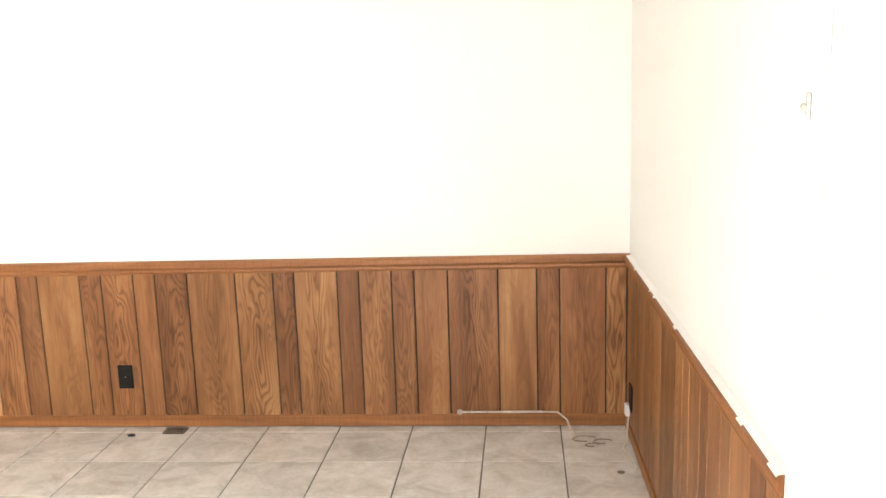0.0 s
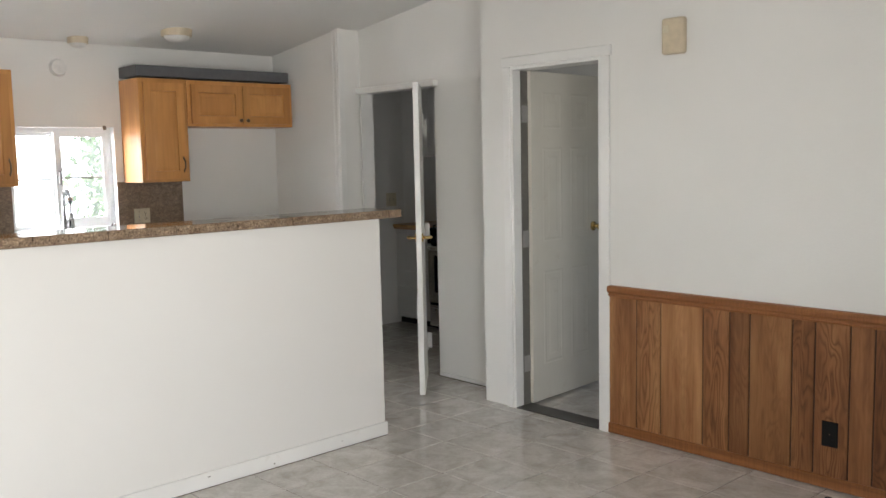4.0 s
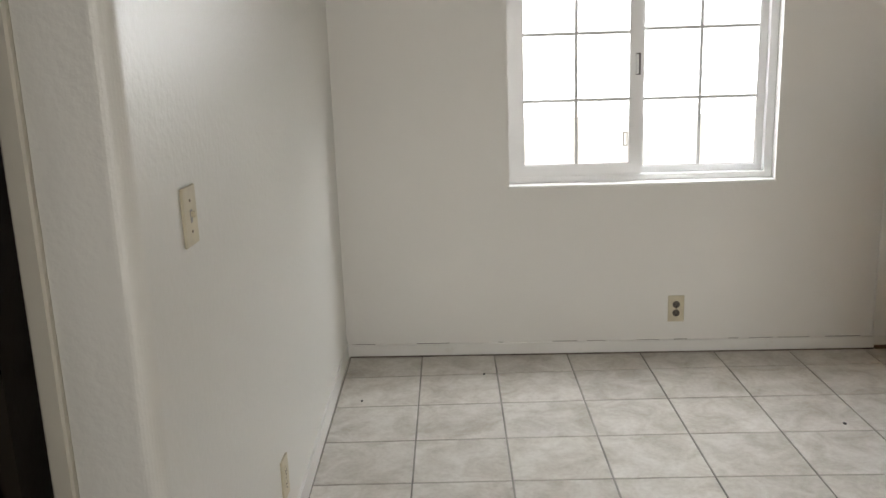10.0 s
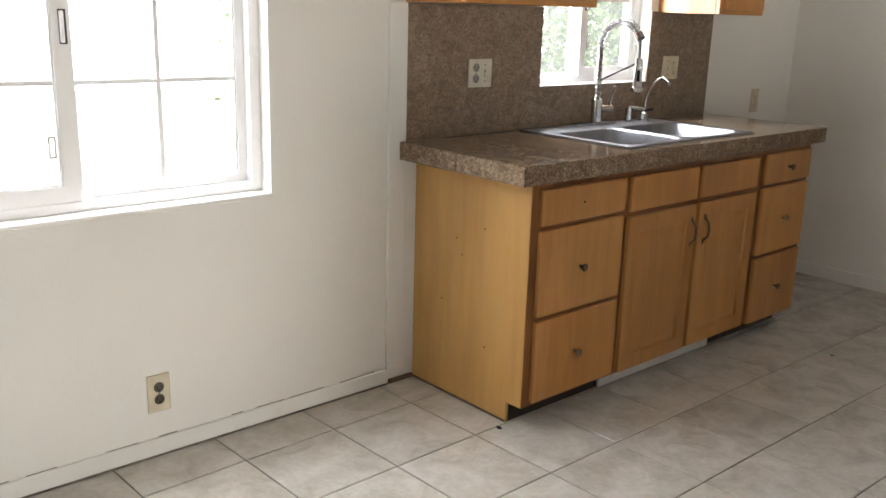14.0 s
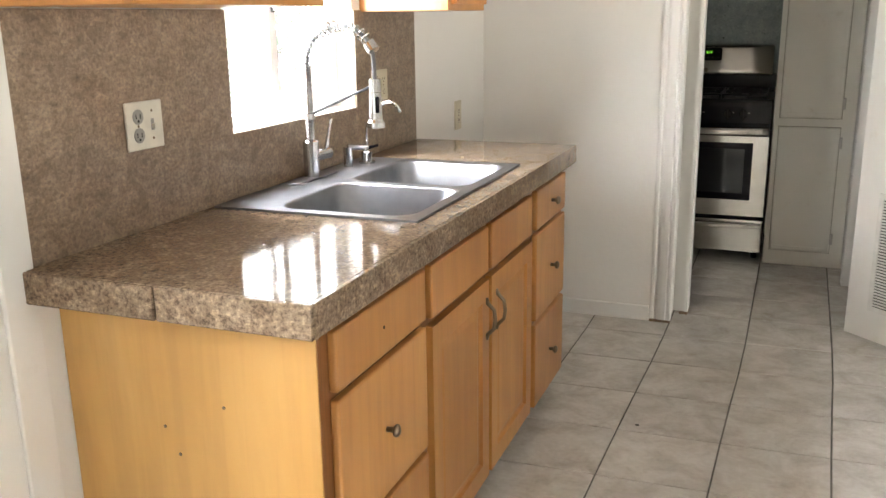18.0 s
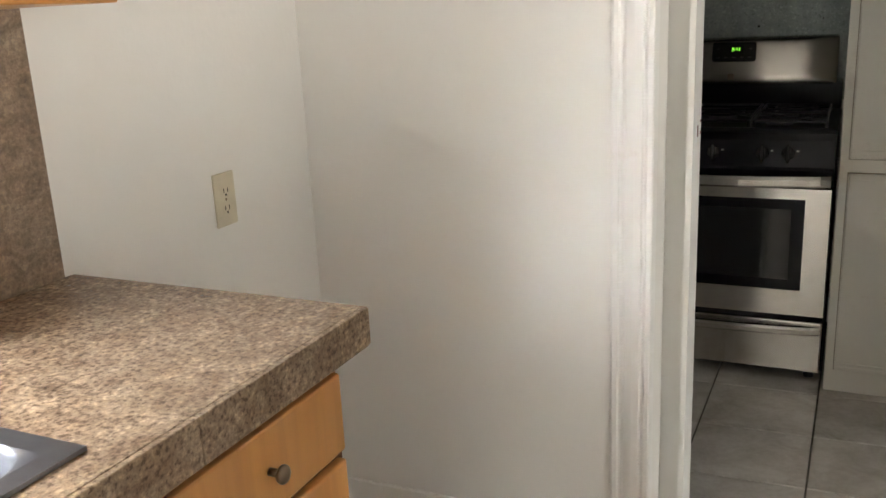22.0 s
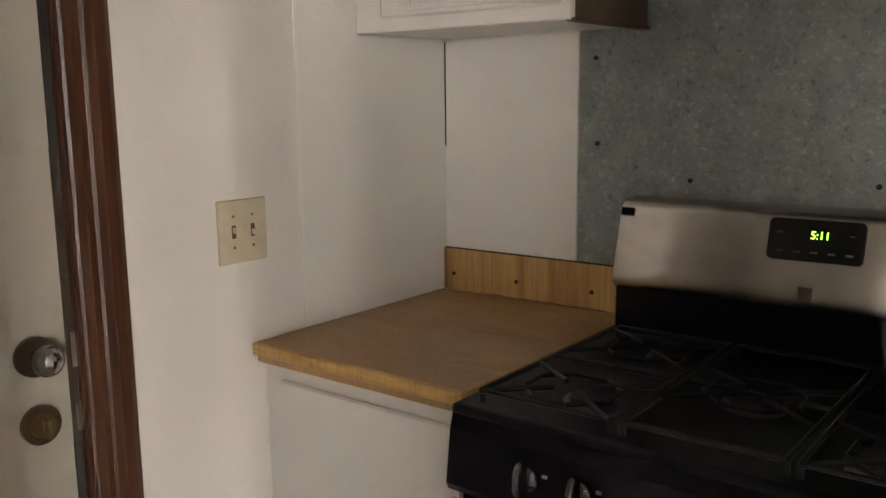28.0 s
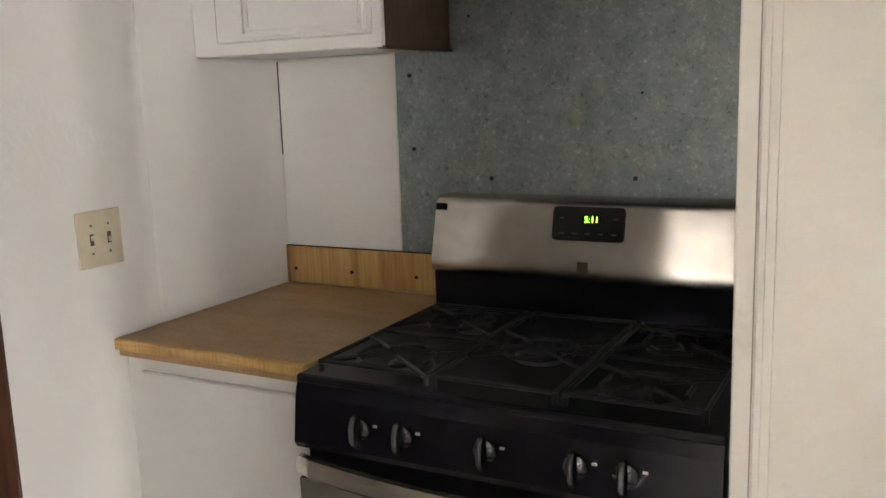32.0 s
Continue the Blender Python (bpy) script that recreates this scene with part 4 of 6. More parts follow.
for a, b, c, d in bowls:
    bb = bmesh.new()
    loft(bb, [rounded(a, b, c, d, 0.001, rim_z), rounded(a, b, c, d, 0.06, rim_z), rounded(a + 0.006, b - 0.006, c + 0.006, d - 0.006, 0.06, rim_z - 0.006),
              rounded(a + 0.018, b - 0.018, c + 0.018, d - 0.018, 0.06, rim_z - 0.12), rounded(a + 0.03, b - 0.03, c + 0.03, d - 0.03, 0.055, rim_z - 0.17),
              rounded(a + 0.06, b - 0.06, c + 0.06, d - 0.06, 0.05, rim_z - 0.182)])
    bowl = part("bowl", bb, SINKSTEEL, sink, smooth=True)
    part("drain", rod(bmesh.new(), ((a + b) / 2, (c + d) / 2, rim_z - 0.183), ((a + b) / 2, (c + d) / 2, rim_z - 0.178), 0.042, 20), CHROME, bowl)

# spring faucet
fx, fy = -5.040, 3.130
faucet = thing("spring_faucet", (fx, fy, rim_z), "chrome pull-down kitchen faucet with coiled spring neck", "faucet")
part("base_plate", loft(bmesh.new(), [rounded(fx - 0.028, fx + 0.028, fy - 0.125, fy + 0.125, 0.027, rim_z), rounded(fx - 0.028, fx + 0.028, fy - 0.125, fy + 0.125, 0.027, rim_z + 0.003), rounded(fx - 0.024, fx + 0.024, fy - 0.121, fy + 0.121, 0.023, rim_z + 0.005)]), SINKSTEEL, faucet)
fb = bmesh.new()
rod(fb, (fx, fy, rim_z), (fx, fy, rim_z + 0.105), 0.023, 24)
rod(fb, (fx, fy, rim_z + 0.105), (fx, fy, rim_z + 0.111), 0.023, 24, 0.012)
rod(fb, (fx, fy, rim_z + 0.11), (fx, fy, rim_z + 0.318), 0.0095, 16)
part("stem", fb, CHROME, faucet)
part("ring", rod(bmesh.new(), (fx, fy, rim_z + 0.168), (fx, fy, rim_z + 0.184), 0.0165, 18), CHROME, faucet)
reach, radius = Vector((0.241, -0.041, 0)).normalized(), 0.119
side = Vector((-reach.y, reach.x, 0))
fb = bmesh.new()
a0 = Vector((fx, fy, rim_z + 0.062))
rod(fb, a0, a0 + Vector((0.012, 0.082, 0)), 0.0165, 18)
rod(fb, a0 + Vector((0.009, 0.070, 0.01)), a0 + Vector((0.022, 0.088, 0.098)), 0.0065, 12, 0.005)
part("lever", fb, CHROME, faucet)
arc = [Vector((fx, fy, rim_z + 0.318)) + reach * (radius - radius * math.cos(a)) + Vector((0, 0, 0.106 * math.sin(a))) for a in (math.pi * k / 24 for k in range(21))]
part("hose_arc", tube(bmesh.new(), arc, 0.0062, 8), HOSE, faucet, "grey ribbed hose")


def winding(path, turns, r):
    out, steps = [], turns * 10
    for k in range(steps + 1):
        u = k / steps * (len(path) - 1)
        n = min(int(u), len(path) - 2)
        q, ahead = path[n].lerp(path[n + 1], u - n), (path[n + 1] - path[n]).normalized()
        a = 2 * math.pi * k / 10
        out.append(q + r * (math.cos(a) * side + math.sin(a) * ahead.cross(side)))
    return out


part("spring", tube(bmesh.new(), winding(arc, 17, 0.0150), 0.0022, 5), CHROME, faucet, "open coils of the chrome spring", smooth=True)
low = [Vector((fx, fy, rim_z + z)) for z in (0.112, 0.168)]
high = [Vector((fx, fy, rim_z + z)) for z in (0.184, 0.318)]
part("spring", tube(bmesh.new(), winding(low, 12, 0.0120), 0.0022, 5), CHROME, faucet, "tight coils of the chrome spring", smooth=True)
part("spring", tube(bmesh.new(), winding(high, 28, 0.0120), 0.0022, 5), CHROME, faucet, "tight coils of the chrome spring", smooth=True)
end = arc[-1]
tip = Vector((end.x, end.y, rim_z + 0.286)) + reach * 0.008
drop = (arc[-1] - arc[-2]).normalized()
part("end_cap", rod(bmesh.new(), end - drop * 0.010, end + drop * 0.014, 0.0175, 18), CHROME, faucet)
part("hose_drop", tube(bmesh.new(), [end, end.lerp(tip, 0.4) + reach * 0.003, tip], 0.006, 8), HOSE, faucet)
fb = bmesh.new()
rod(fb, tip, tip - Vector((0, 0, 0.034)), 0.0160, 20)
rod(fb, tip - Vector((0, 0, 0.036)), tip - Vector((0, 0, 0.108)), 0.0165, 20, 0.0185)
rod(fb, tip - Vector((0, 0, 0.108)), tip - Vector((0, 0, 0.116)), 0.0185, 20, 0.0235)
rod(fb, tip - Vector((0, 0, 0.116)), tip - Vector((0, 0, 0.130)), 0.0245, 20)
part("spray_head", fb, CHROME, faucet)
face = Vector((0.66, -0.75, 0))
bm_b = boxed(-0.0055, 0.0055, -0.003, 0.003, -0.022, 0.022, 0.002)
bmesh.ops.transform(bm_b, matrix=Matrix.Translation(tip + face * 0.0165 - Vector((0, 0, 0.068))) @ Matrix.Rotation(math.atan2(face.y, face.x) + math.pi / 2, 4, "Z"), verts=bm_b.verts)
part("button", bm_b, BLACK, faucet)
part("holder_arm", rod(bmesh.new(), (fx, fy, rim_z + 0.180), tuple(tip - reach * 0.012 - Vector((0, 0, 0.020))), 0.0040, 8), IRON, faucet, "thin dark holder arm")
# filter tap and soap pump
tx, ty = -5.005, 3.419
ft = thing("filter_tap", (tx, ty, rim_z), "small chrome filtered water tap with curved spout", "tap")
part("base", rod(bmesh.new(), (tx, ty, rim_z), (tx, ty, rim_z + 0.006), 0.026, 20), CHROME, ft)
fluted = [[(tx + (0.0175 if k % 2 else 0.0150) * math.cos(math.pi * k / 12), ty + (0.0175 if k % 2 else 0.0150) * math.sin(math.pi * k / 12), z) for k in range(24)] for z in (rim_z + 0.006, rim_z + 0.036)]
fluted.append([(tx + 0.011 * math.cos(math.pi * k / 12), ty + 0.011 * math.sin(math.pi * k / 12), rim_z + 0.040) for k in range(24)])
part("fluted_hub", loft(bmesh.new(), fluted), CHROME, ft)
pts = [(tx, ty, 0.955), (tx, ty, 0.99), (tx + 0.002, ty, 1.03), (tx + 0.016, ty, 1.058), (tx + 0.037, ty - 0.002, 1.082), (tx + 0.055, ty - 0.003, 1.102), (tx + 0.070, ty - 0.004, 1.112),
       (tx + 0.086, ty - 0.005, 1.115), (tx + 0.101, ty - 0.006, 1.111), (tx + 0.114, ty - 0.006, 1.100), (tx + 0.122, ty - 0.007, 1.084)]
part("spout", tube(bmesh.new(), pts, 0.0052, 10), CHROME, ft, smooth=True)
part("lever", rod(bmesh.new(), (tx - 0.012, ty + 0.006, rim_z + 0.043), (tx + 0.022, ty + 0.038, rim_z + 0.052), 0.006, 8, 0.004), BLACK, ft, "black lever")
sp = thing("soap_pump", (-5.03, 3.338, rim_z), "chrome soap dispenser pump beside the faucet", "soap pump")
fb = rod(bmesh.new(), (-5.03, 3.338, rim_z), (-5.03, 3.338, rim_z + 0.06), 0.014, 14)
part("body", fb, CHROME, sp)
fb = rod(bmesh.new(), (-5.03, 3.338, rim_z + 0.06), (-4.985, 3.385, rim_z + 0.055), 0.009, 10)
part("nozzle", fb, CHROME, sp)

# ---- kitchen wall cabinets ----
UX = -4.785
def wall_cabinet(name, y0, y1, z0, z1, doors, label, handles=True):
    t = thing(name, ((WX + UX) / 2, (y0 + y1) / 2, z0), label, "cabinet", "kitchen wall cabinets")
    part("carcass", boxed(WX + 0.002, UX - 0.02, y0, y1, z0, z1, 0.002), HONEY, t)
    part("face_frame", boxed(UX - 0.02, UX, y0, y1, z0, z1, 0.002), HONEY, t)
    w = (y1 - y0 - 0.05) / doors
    for k in range(doors):
        a, b = y0 + 0.025 + w * k + 0.004, y0 + 0.025 + w * (k + 1) - 0.004
        d = front_panel("door", t, UX, a, b, z0 + 0.02, z1 - 0.03, True)
        side = b - 0.025 if (doors == 1 or k == 0) else a + 0.025
        if doors == 1:
            pull(d, UX + 0.019, side, z0 + 0.12, 0.04)
        else:
            knob(d, UX + 0.019, side, z0 + 0.045)
    return t


wall_cabinet("wall_cabinet", 2.13, 2.775, 1.392, 2.11, 1, "honey maple wall cabinet beside the sink window")
wall_cabinet("wall_cabinet", 3.58, 3.932, 1.385, 2.10, 1, "honey maple wall cabinet with daylight on its side")
wall_cabinet("wall_cabinet", 3.934, 4.81, 1.772, 2.098, 2, "short honey maple cabinet over the empty fridge space")


# dark strip added for the shade above the cabinets
structure("trim_soffit", boxed(WX + 0.002, UX - 0.03, 3.585, 4.81, 2.115, 2.19, 0.003), plain("cabinet_top_shade", (0.12, 0.12, 0.125), 0.8))

# ---- outlets and switches ----
def plate(name, x, y, z, axis, w, h, material, label, category, style):
    """A wall plate; axis: the way it faces ('+x', '-y', '+y')."""
    t = thing(name, (x, y, z), label, category)
    turn = {"+x": Matrix.Identity(4), "-x": Matrix.Rotation(math.pi, 4, "Z"), "-y": Matrix.Rotation(-math.pi / 2, 4, "Z"), "+y": Matrix.Rotation(math.pi / 2, 4, "Z")}[axis]
    m = Matrix.Translation((x, y, z)) @ turn
    part("cover_plate", boxed(0.0005, 0.007, -w / 2, w / 2, -h / 2, h / 2, 0.002, 1, m), material, t)
    n = len(style)
    for k, s in enumerate(style):
        c = (k - (n - 1) / 2) * 0.046
        if s == "o":
            for dz in (0.020, -0.020):
                bm = bmesh.new()
                made = rod(bm, (0.006, c, dz), (0.0085, c, dz), 0.0165, 16)
                bmesh.ops.transform(bm, matrix=m, verts=bm.verts)
                r = part("receptacle", bm, DARKREC if (material is IVORY and x == WX and z < 0.5) else GREYREC if material is PALEPLASTIC else material, t)
                bm = bmesh.new()
                box(bm, 0.0082, 0.0088, c - 0.008, c - 0.0055, dz - 0.004, dz + 0.006)
                box(bm, 0.0082, 0.0088, c + 0.0055, c + 0.008, dz - 0.004, dz + 0.006)
                rod(bm, (0.0082, c, dz - 0.009), (0.0088, c, dz - 0.009), 0.003, 8)
                bmesh.ops.transform(bm, matrix=m, verts=bm.verts)
                part("slots", bm, DARKSLOT, r)
        elif s == "s":
            bm = boxed(0.006, 0.0078, c - 0.0048, c + 0.0048, -0.0125, 0.0125, 0, 1, m)
            r = part("switch_slot", bm, DARKREC if x == SX else GREYREC, t)
            down = -0.009 if k else -0.002
            bm = boxed(0.0075, 0.0165, c - 0.0035, c + 0.0035, down, down + 0.011, 0.001, 1, m)
            part("toggle", bm, material, r)
        for dz in ((0.0,) if s == "o" else (0.03, -0.03)):
            bm = rod(bmesh.new(), (0.0065, c, dz), (0.0078, c, dz), 0.003, 8)
            bmesh.ops.transform(bm, matrix=m, verts=bm.verts)
            part("screw", bm, BRONZE, t)
    return t


def gang(x, y, z, axis, style, material, label, category, h=0.122):
    return plate("wall_outlet" if "o" in style else "light_switch", x, y, z, axis, 0.072 if len(style) == 1 else 0.118, h, material, label, category, style)


gang(WX, 1.183, 0.207, "+x", "o", IVORY, "ivory duplex outlet low on the white dining wall", "outlet")
gang(WX + 0.009, 2.484, 1.145, "+x", "os", PALEPLASTIC, "cream outlet and toggle switch plate on the granite backsplash", "outlet", 0.104)
gang(WX + 0.009, 3.694, 1.143, "+x", "so", IVORY, "ivory outlet and switch plate on the granite backsplash", "outlet", 0.104)
gang(WX, 4.492, 0.958, "+x", "o", IVORY, "ivory outlet on the white wall of the fridge space", "outlet")
gang(-0.575, NY - 0.012, 0.255, "-y", "o", DARKSLOT, "dark brown outlet in the wood wainscot", "outlet", 0.115)
gang(EX - 0.012, 4.62, 0.20, "-x", "o", DARKSLOT, "dark brown outlet low in the side wainscot", "outlet", 0.115)
gang(-2.860, -0.235, 1.125, "+y", "s", IVORY, "ivory light switch on the glossy white wall", "light switch", 0.114)
gang(-3.51, -0.262, 0.232, "+y", "o", IVORY, "ivory outlet low on the glossy white wall", "outlet")
gang(SX, 6.094, 1.140, "+x", "ss", IVORY, "ivory double toggle switch plate by the back door", "light switch")
ch = thing("door_chime", (-1.39, NY, 1.99), "beige plastic door chime box high on the wall", "door chime")
part("cover", boxed(-1.436, -1.314, NY - 0.045, NY - 0.001, 1.996, 2.171, 0.012, 2), BEIGE, ch)
part("badge", boxed(-1.424, -1.392, NY - 0.0475, NY - 0.045, 2.10, 2.135, 0.001), IVORY, ch)


# ---- doors ----
def casing(name, axis, face, sign, a, b, top, w=0.06, t=0.016, label="white painted door casing"):
    """Flat trim round an opening a..b in a wall whose face is at face; sign: the way it faces."""
    ob = thing(name, ((a + b) / 2, face, 0) if axis == "y" else (face, (a + b) / 2, 0), label, "door casing", kind="structure")
    lo, hi = sorted((face, face + sign * t))
    for u0, u1, v0, v1 in ((a - w, a, 0, top), (b, b + w, 0, top), (a - w - 0.01, b + w + 0.01, top, top + w)):
        part("casing_board", slab(bmesh.new(), axis, lo, hi, u0, u1, v0, v1, 0.004), TRIM, ob)
    return ob


def jamb(name, axis, lo, hi, a, b, top, t=0.018, stop=None):
    ob = thing(name, (0, 0, 0), "white painted door jamb", "door jamb", kind="structure")
    for u0, u1, v0, v1 in ((a, a + t, 0, top), (b - t, b, 0, top), (a + t, b - t, top - t, top)):
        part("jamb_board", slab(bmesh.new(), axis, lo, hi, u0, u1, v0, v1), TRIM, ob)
    if stop:
        for u0, u1, v0, v1 in ((a + t, a + t + 0.01, 0, top - t), (b - t - 0.01, b - t, 0, top - t)):
            part("door_stop", slab(bmesh.new(), axis, stop[0], stop[1], u0, u1, v0, v1), TRIM, ob)
    return ob


def knob_set(parent, x, z, y0, y1, material):
    """A knob on both faces of a leaf in its own space (leaf along +x, faces at y0 and y1)."""
    for y, s in ((y0, -1), (y1, 1)):
        kb = bmesh.new()
        rod(kb, (x, y, z), (x, y + s * 0.008, z), 0.03, 20)
        rod(kb, (x, y, z), (x, y + s * 0.04, z), 0.011, 12)
        ball(kb, (x, y + s * 0.055, z), 0.026, (1, 0.8, 1))
        part("door_knob", kb, material, parent, local=True, smooth=True)


def lever_set(parent, x, z, y0, y1, material):
    """A lever handle on both faces of a leaf in its own space."""
    for y, s in ((y0, -1), (y1, 1)):
        kb = rod(bmesh.new(), (x, y, z), (x, y + s * 0.008, z), 0.028, 20)
        rod(kb, (x, y, z), (x, y + s * 0.050, z), 0.010, 12)
        tube(kb, [(x, y + s * 0.048, z), (x - 0.03, y + s * 0.056, z), (x - 0.07, y + s * 0.054, z - 0.004), (x - 0.10, y + s * 0.050, z - 0.002)], [0.010, 0.009, 0.008, 0.006], 10)
        part("door_lever", kb, material, parent, "polished brass lever handle", local=True, smooth=True)


def leaf(name, hinge, angle, w, h, label, panels=False, grille=False, t=0.035, material=None, knobs=BRASS, plate=0.016):
    d = tagged(new(name), label, "door", kind="structure")
    d.matrix_basis = pose(hinge[0], hinge[1], hinge[2], 0, 0, angle)
    body = part("leaf", boxed(0, w, -t / 2, t / 2, 0, h, 0.002), material or TRIM, d, local=True)
    if panels:
        for x0, x1 in ((0.11, w / 2 - 0.045), (w / 2 + 0.045, w - 0.11)):
            for z0, z1 in ((0.22, 0.80), (0.98, 1.55), (1.66, 1.88)):
                for s in (-1, 1):
                    pm = bmesh.new()
                    loft(pm, [[(x0 + o, s * (t / 2 + q), z0 + o), (x1 - o, s * (t / 2 + q), z0 + o), (x1 - o, s * (t / 2 + q), z1 - o), (x0 + o, s * (t / 2 + q), z1 - o)]
                              for q, o in ((0.0002, 0.0), (0.0018, 0.008), (0.0018, 0.014), (0.0005, 0.022), (0.0005, 0.05), (0.002, 0.065))])
                    part("moulded_panel", pm, material or TRIM, d, local=True)
    if grille:
        x0, x1, z0, z1 = grille
        g = part("vent_grille", holed(bmesh.new(), "y", -t / 2 - 0.008, -t / 2 - 0.0005, x0, x1, z0, z1, [(x0 + 0.02, x1 - 0.02, z0 + 0.02, z1 - 0.02)]), PLASTIC, d, "white louvred return air grille", local=True)
        part("shadow_gap", boxed(x0 + 0.018, x1 - 0.018, -t / 2 - 0.0015, -t / 2 - 0.0005, z0 + 0.018, z1 - 0.018), DARKSLOT, g, local=True)
        z = z0 + 0.025
        while z < z1 - 0.025:
            part("louvre", boxed(x0 + 0.02, x1 - 0.02, -t / 2 - 0.0075, -t / 2 - 0.002, z, z + 0.007), PLASTIC, g, local=True)
            z += 0.0125
    if knobs:
        knob_set(d, w - 0.06, 1.04, -t / 2, t / 2, knobs)
    for z in (0.22, h / 2, h - 0.22):
        hb = boxed(-plate, 0.004, t / 2 - 0.004, t / 2 - 0.0005, z - 0.045, z + 0.045, 0.001)
        rod(hb, (-0.004, t / 2 + 0.002, z - 0.05), (-0.004, t / 2 + 0.002, z + 0.05), 0.006, 10)
        part("hinge", hb, PLASTIC, d, "white painted hinge", local=True)
    return d


jamb("jamb_kitchen", "y", AY - 0.045, AY + 0.066, -4.151, -3.387, 2.005, 0.014)
for ob in [o for o in bpy.data.objects["jamb_kitchen"].children if o.dimensions.x < 0.02 and o.bound_box[0][0] > -3.5]:
    bpy.data.objects.remove(ob)
part("jamb_board", boxed(-3.394, -3.388, AY + 0.003, AY + 0.062, 0, 2.0), TRIM, bpy.data.objects["jamb_kitchen"])
casing("casing_kitchen", "y", AY - 0.001, -1, -4.142, -3.40, 1.992, 0.042, 0.049)
for ob in [o for o in bpy.data.objects["casing_kitchen"].children if o.matrix_basis.translation.x > -3.42 and o.dimensions.x < 0.1]:
    bpy.data.objects.remove(ob)
structure("trim_corner", prism(bmesh.new(), [(-4.292, RY - 0.001), (-4.292, RY - 0.007), (-4.286, RY - 0.010), (-4.276, RY - 0.010), (-4.272, RY - 0.006), (-4.266, RY - 0.006), (-4.258, RY - 0.012),
                                             (-4.240, RY - 0.017), (-4.222, RY - 0.019), (-4.218, RY - 0.014), (-4.213, RY - 0.014), (-4.208, RY - 0.020), (-4.199, RY - 0.020), (-4.196, RY - 0.016), (-4.196, RY + 0.03), (-4.2055, RY + 0.03), (-4.2055, RY - 0.001)], "z", 0.012, TOP - 0.4), TRIM)
d1 = leaf("door_1", (-3.455, 4.950, 0.015), -44.0, 0.55, 1.965, "white painted door with a return air grille, standing open", False, (0.11, 0.46, 0.13, 0.63), 0.035, None, None, 0.012)
lever_set(d1, 0.49, 1.0, -0.0175, 0.0175, BRASS)
for z in (0.26, 1.02, 1.72):
    part("hinge_plate", boxed(-3.462, -3.394, 4.958, 4.964, z - 0.052, z + 0.052, 0.001), PLASTIC, bpy.data.objects["jamb_kitchen"], "white painted hinge plate bridging the gap")
BARE = plain("bare_red_wood", (0.15, 0.06, 0.035), 0.7)
sk = thing("strike_plate", (-4.137, AY + 0.01, 1.04), "worn strike hole with bare wood in the white jamb", "strike plate")
part("plate", boxed(-4.1368, -4.1352, AY - 0.006, AY + 0.001, 1.024, 1.070), GRILLE, sk, "painted steel strike plate")
part("hole", boxed(-4.1368, -4.1350, AY + 0.002, AY + 0.017, 1.033, 1.060, 0.0007), BARE, sk, "bare reddish wood where the latch goes in")
chips = thing("chipped_paint", (-4.137, AY + 0.06, 1.04), "chipped paint with bare wood on the jamb edge", "paint chip")
for za, zb in ((1.035, 1.042), (1.062, 1.069)):
    part("chip", boxed(-4.1368, -4.1354, AY + 0.051, AY + 0.0585, za, zb), BARE, chips)
structure("trim_stove_east", boxed(PX - 0.014, PX - 0.001, 5.70, 5.78, 0, 2.2, 0.003), TRIM)
structure("trim_stove_end", boxed(PX - 0.014, PX + 0.06, 5.695, 5.7085, 0, 2.2, 0.003), TRIM)
jamb("jamb_bedroom", "y", NY - 0.01, NY + 0.13, -2.475, -1.825, 2.03, 0.018)
casing("casing_bedroom", "y", NY - 0.001, -1, -2.475, -1.825, 2.03, 0.055, 0.018)
leaf("door_2", (-2.447, NY + 0.115, 0.012), 93.0, 0.70, 2.0, "white six-panel door with a brass knob, standing open", True, False, 0.035, DOORCREAM, BRASS, 0.05)
# grey-brown strip stands for the shaded gap at the hinges
structure("jamb_rabbet_bedroom", boxed(-2.4565, -2.452, NY + 0.055, NY + 0.128, 0, 2.01), plain("shadowed_rabbet", (0.15, 0.14, 0.12), 0.7))
for z in (0.26, 1.02, 1.76):
    part("hinge_plate", boxed(-2.4525, -2.4495, NY + 0.060, NY + 0.126, z - 0.05, z + 0.05, 0.0008), GREYREC, bpy.data.objects["jamb_bedroom"], "paint-smeared hinge plate")
for n, (xa, xb, ya, yb, h) in enumerate(((-4.290, -4.198, RY - 0.017, RY - 0.002, 0.012), (-4.173, -4.136, AY - 0.051, AY - 0.044, 0.013), (-4.1365, -4.135, AY - 0.04, AY + 0.06, 0.009))):
    structure("trim_foot_%d" % (n + 1), boxed(xa, xb, ya, yb, 0.0005, h, 0.001), plain("raw_trim_foot", (0.22, 0.15, 0.09), 0.8))
structure("threshold", boxed(-2.457, -1.843, NY - 0.01, NY + 0.125, 0.0005, 0.008, 0.002), THRESH)
# back door of the stove room: closed, with red-brown trim
d3 = leaf("door_3", (SX - 0.035, 5.03, 0.01), 90, 0.705, 2.0, "cream painted back door with chrome knob and deadbolt", False, False, 0.04, DOORCREAM, None)
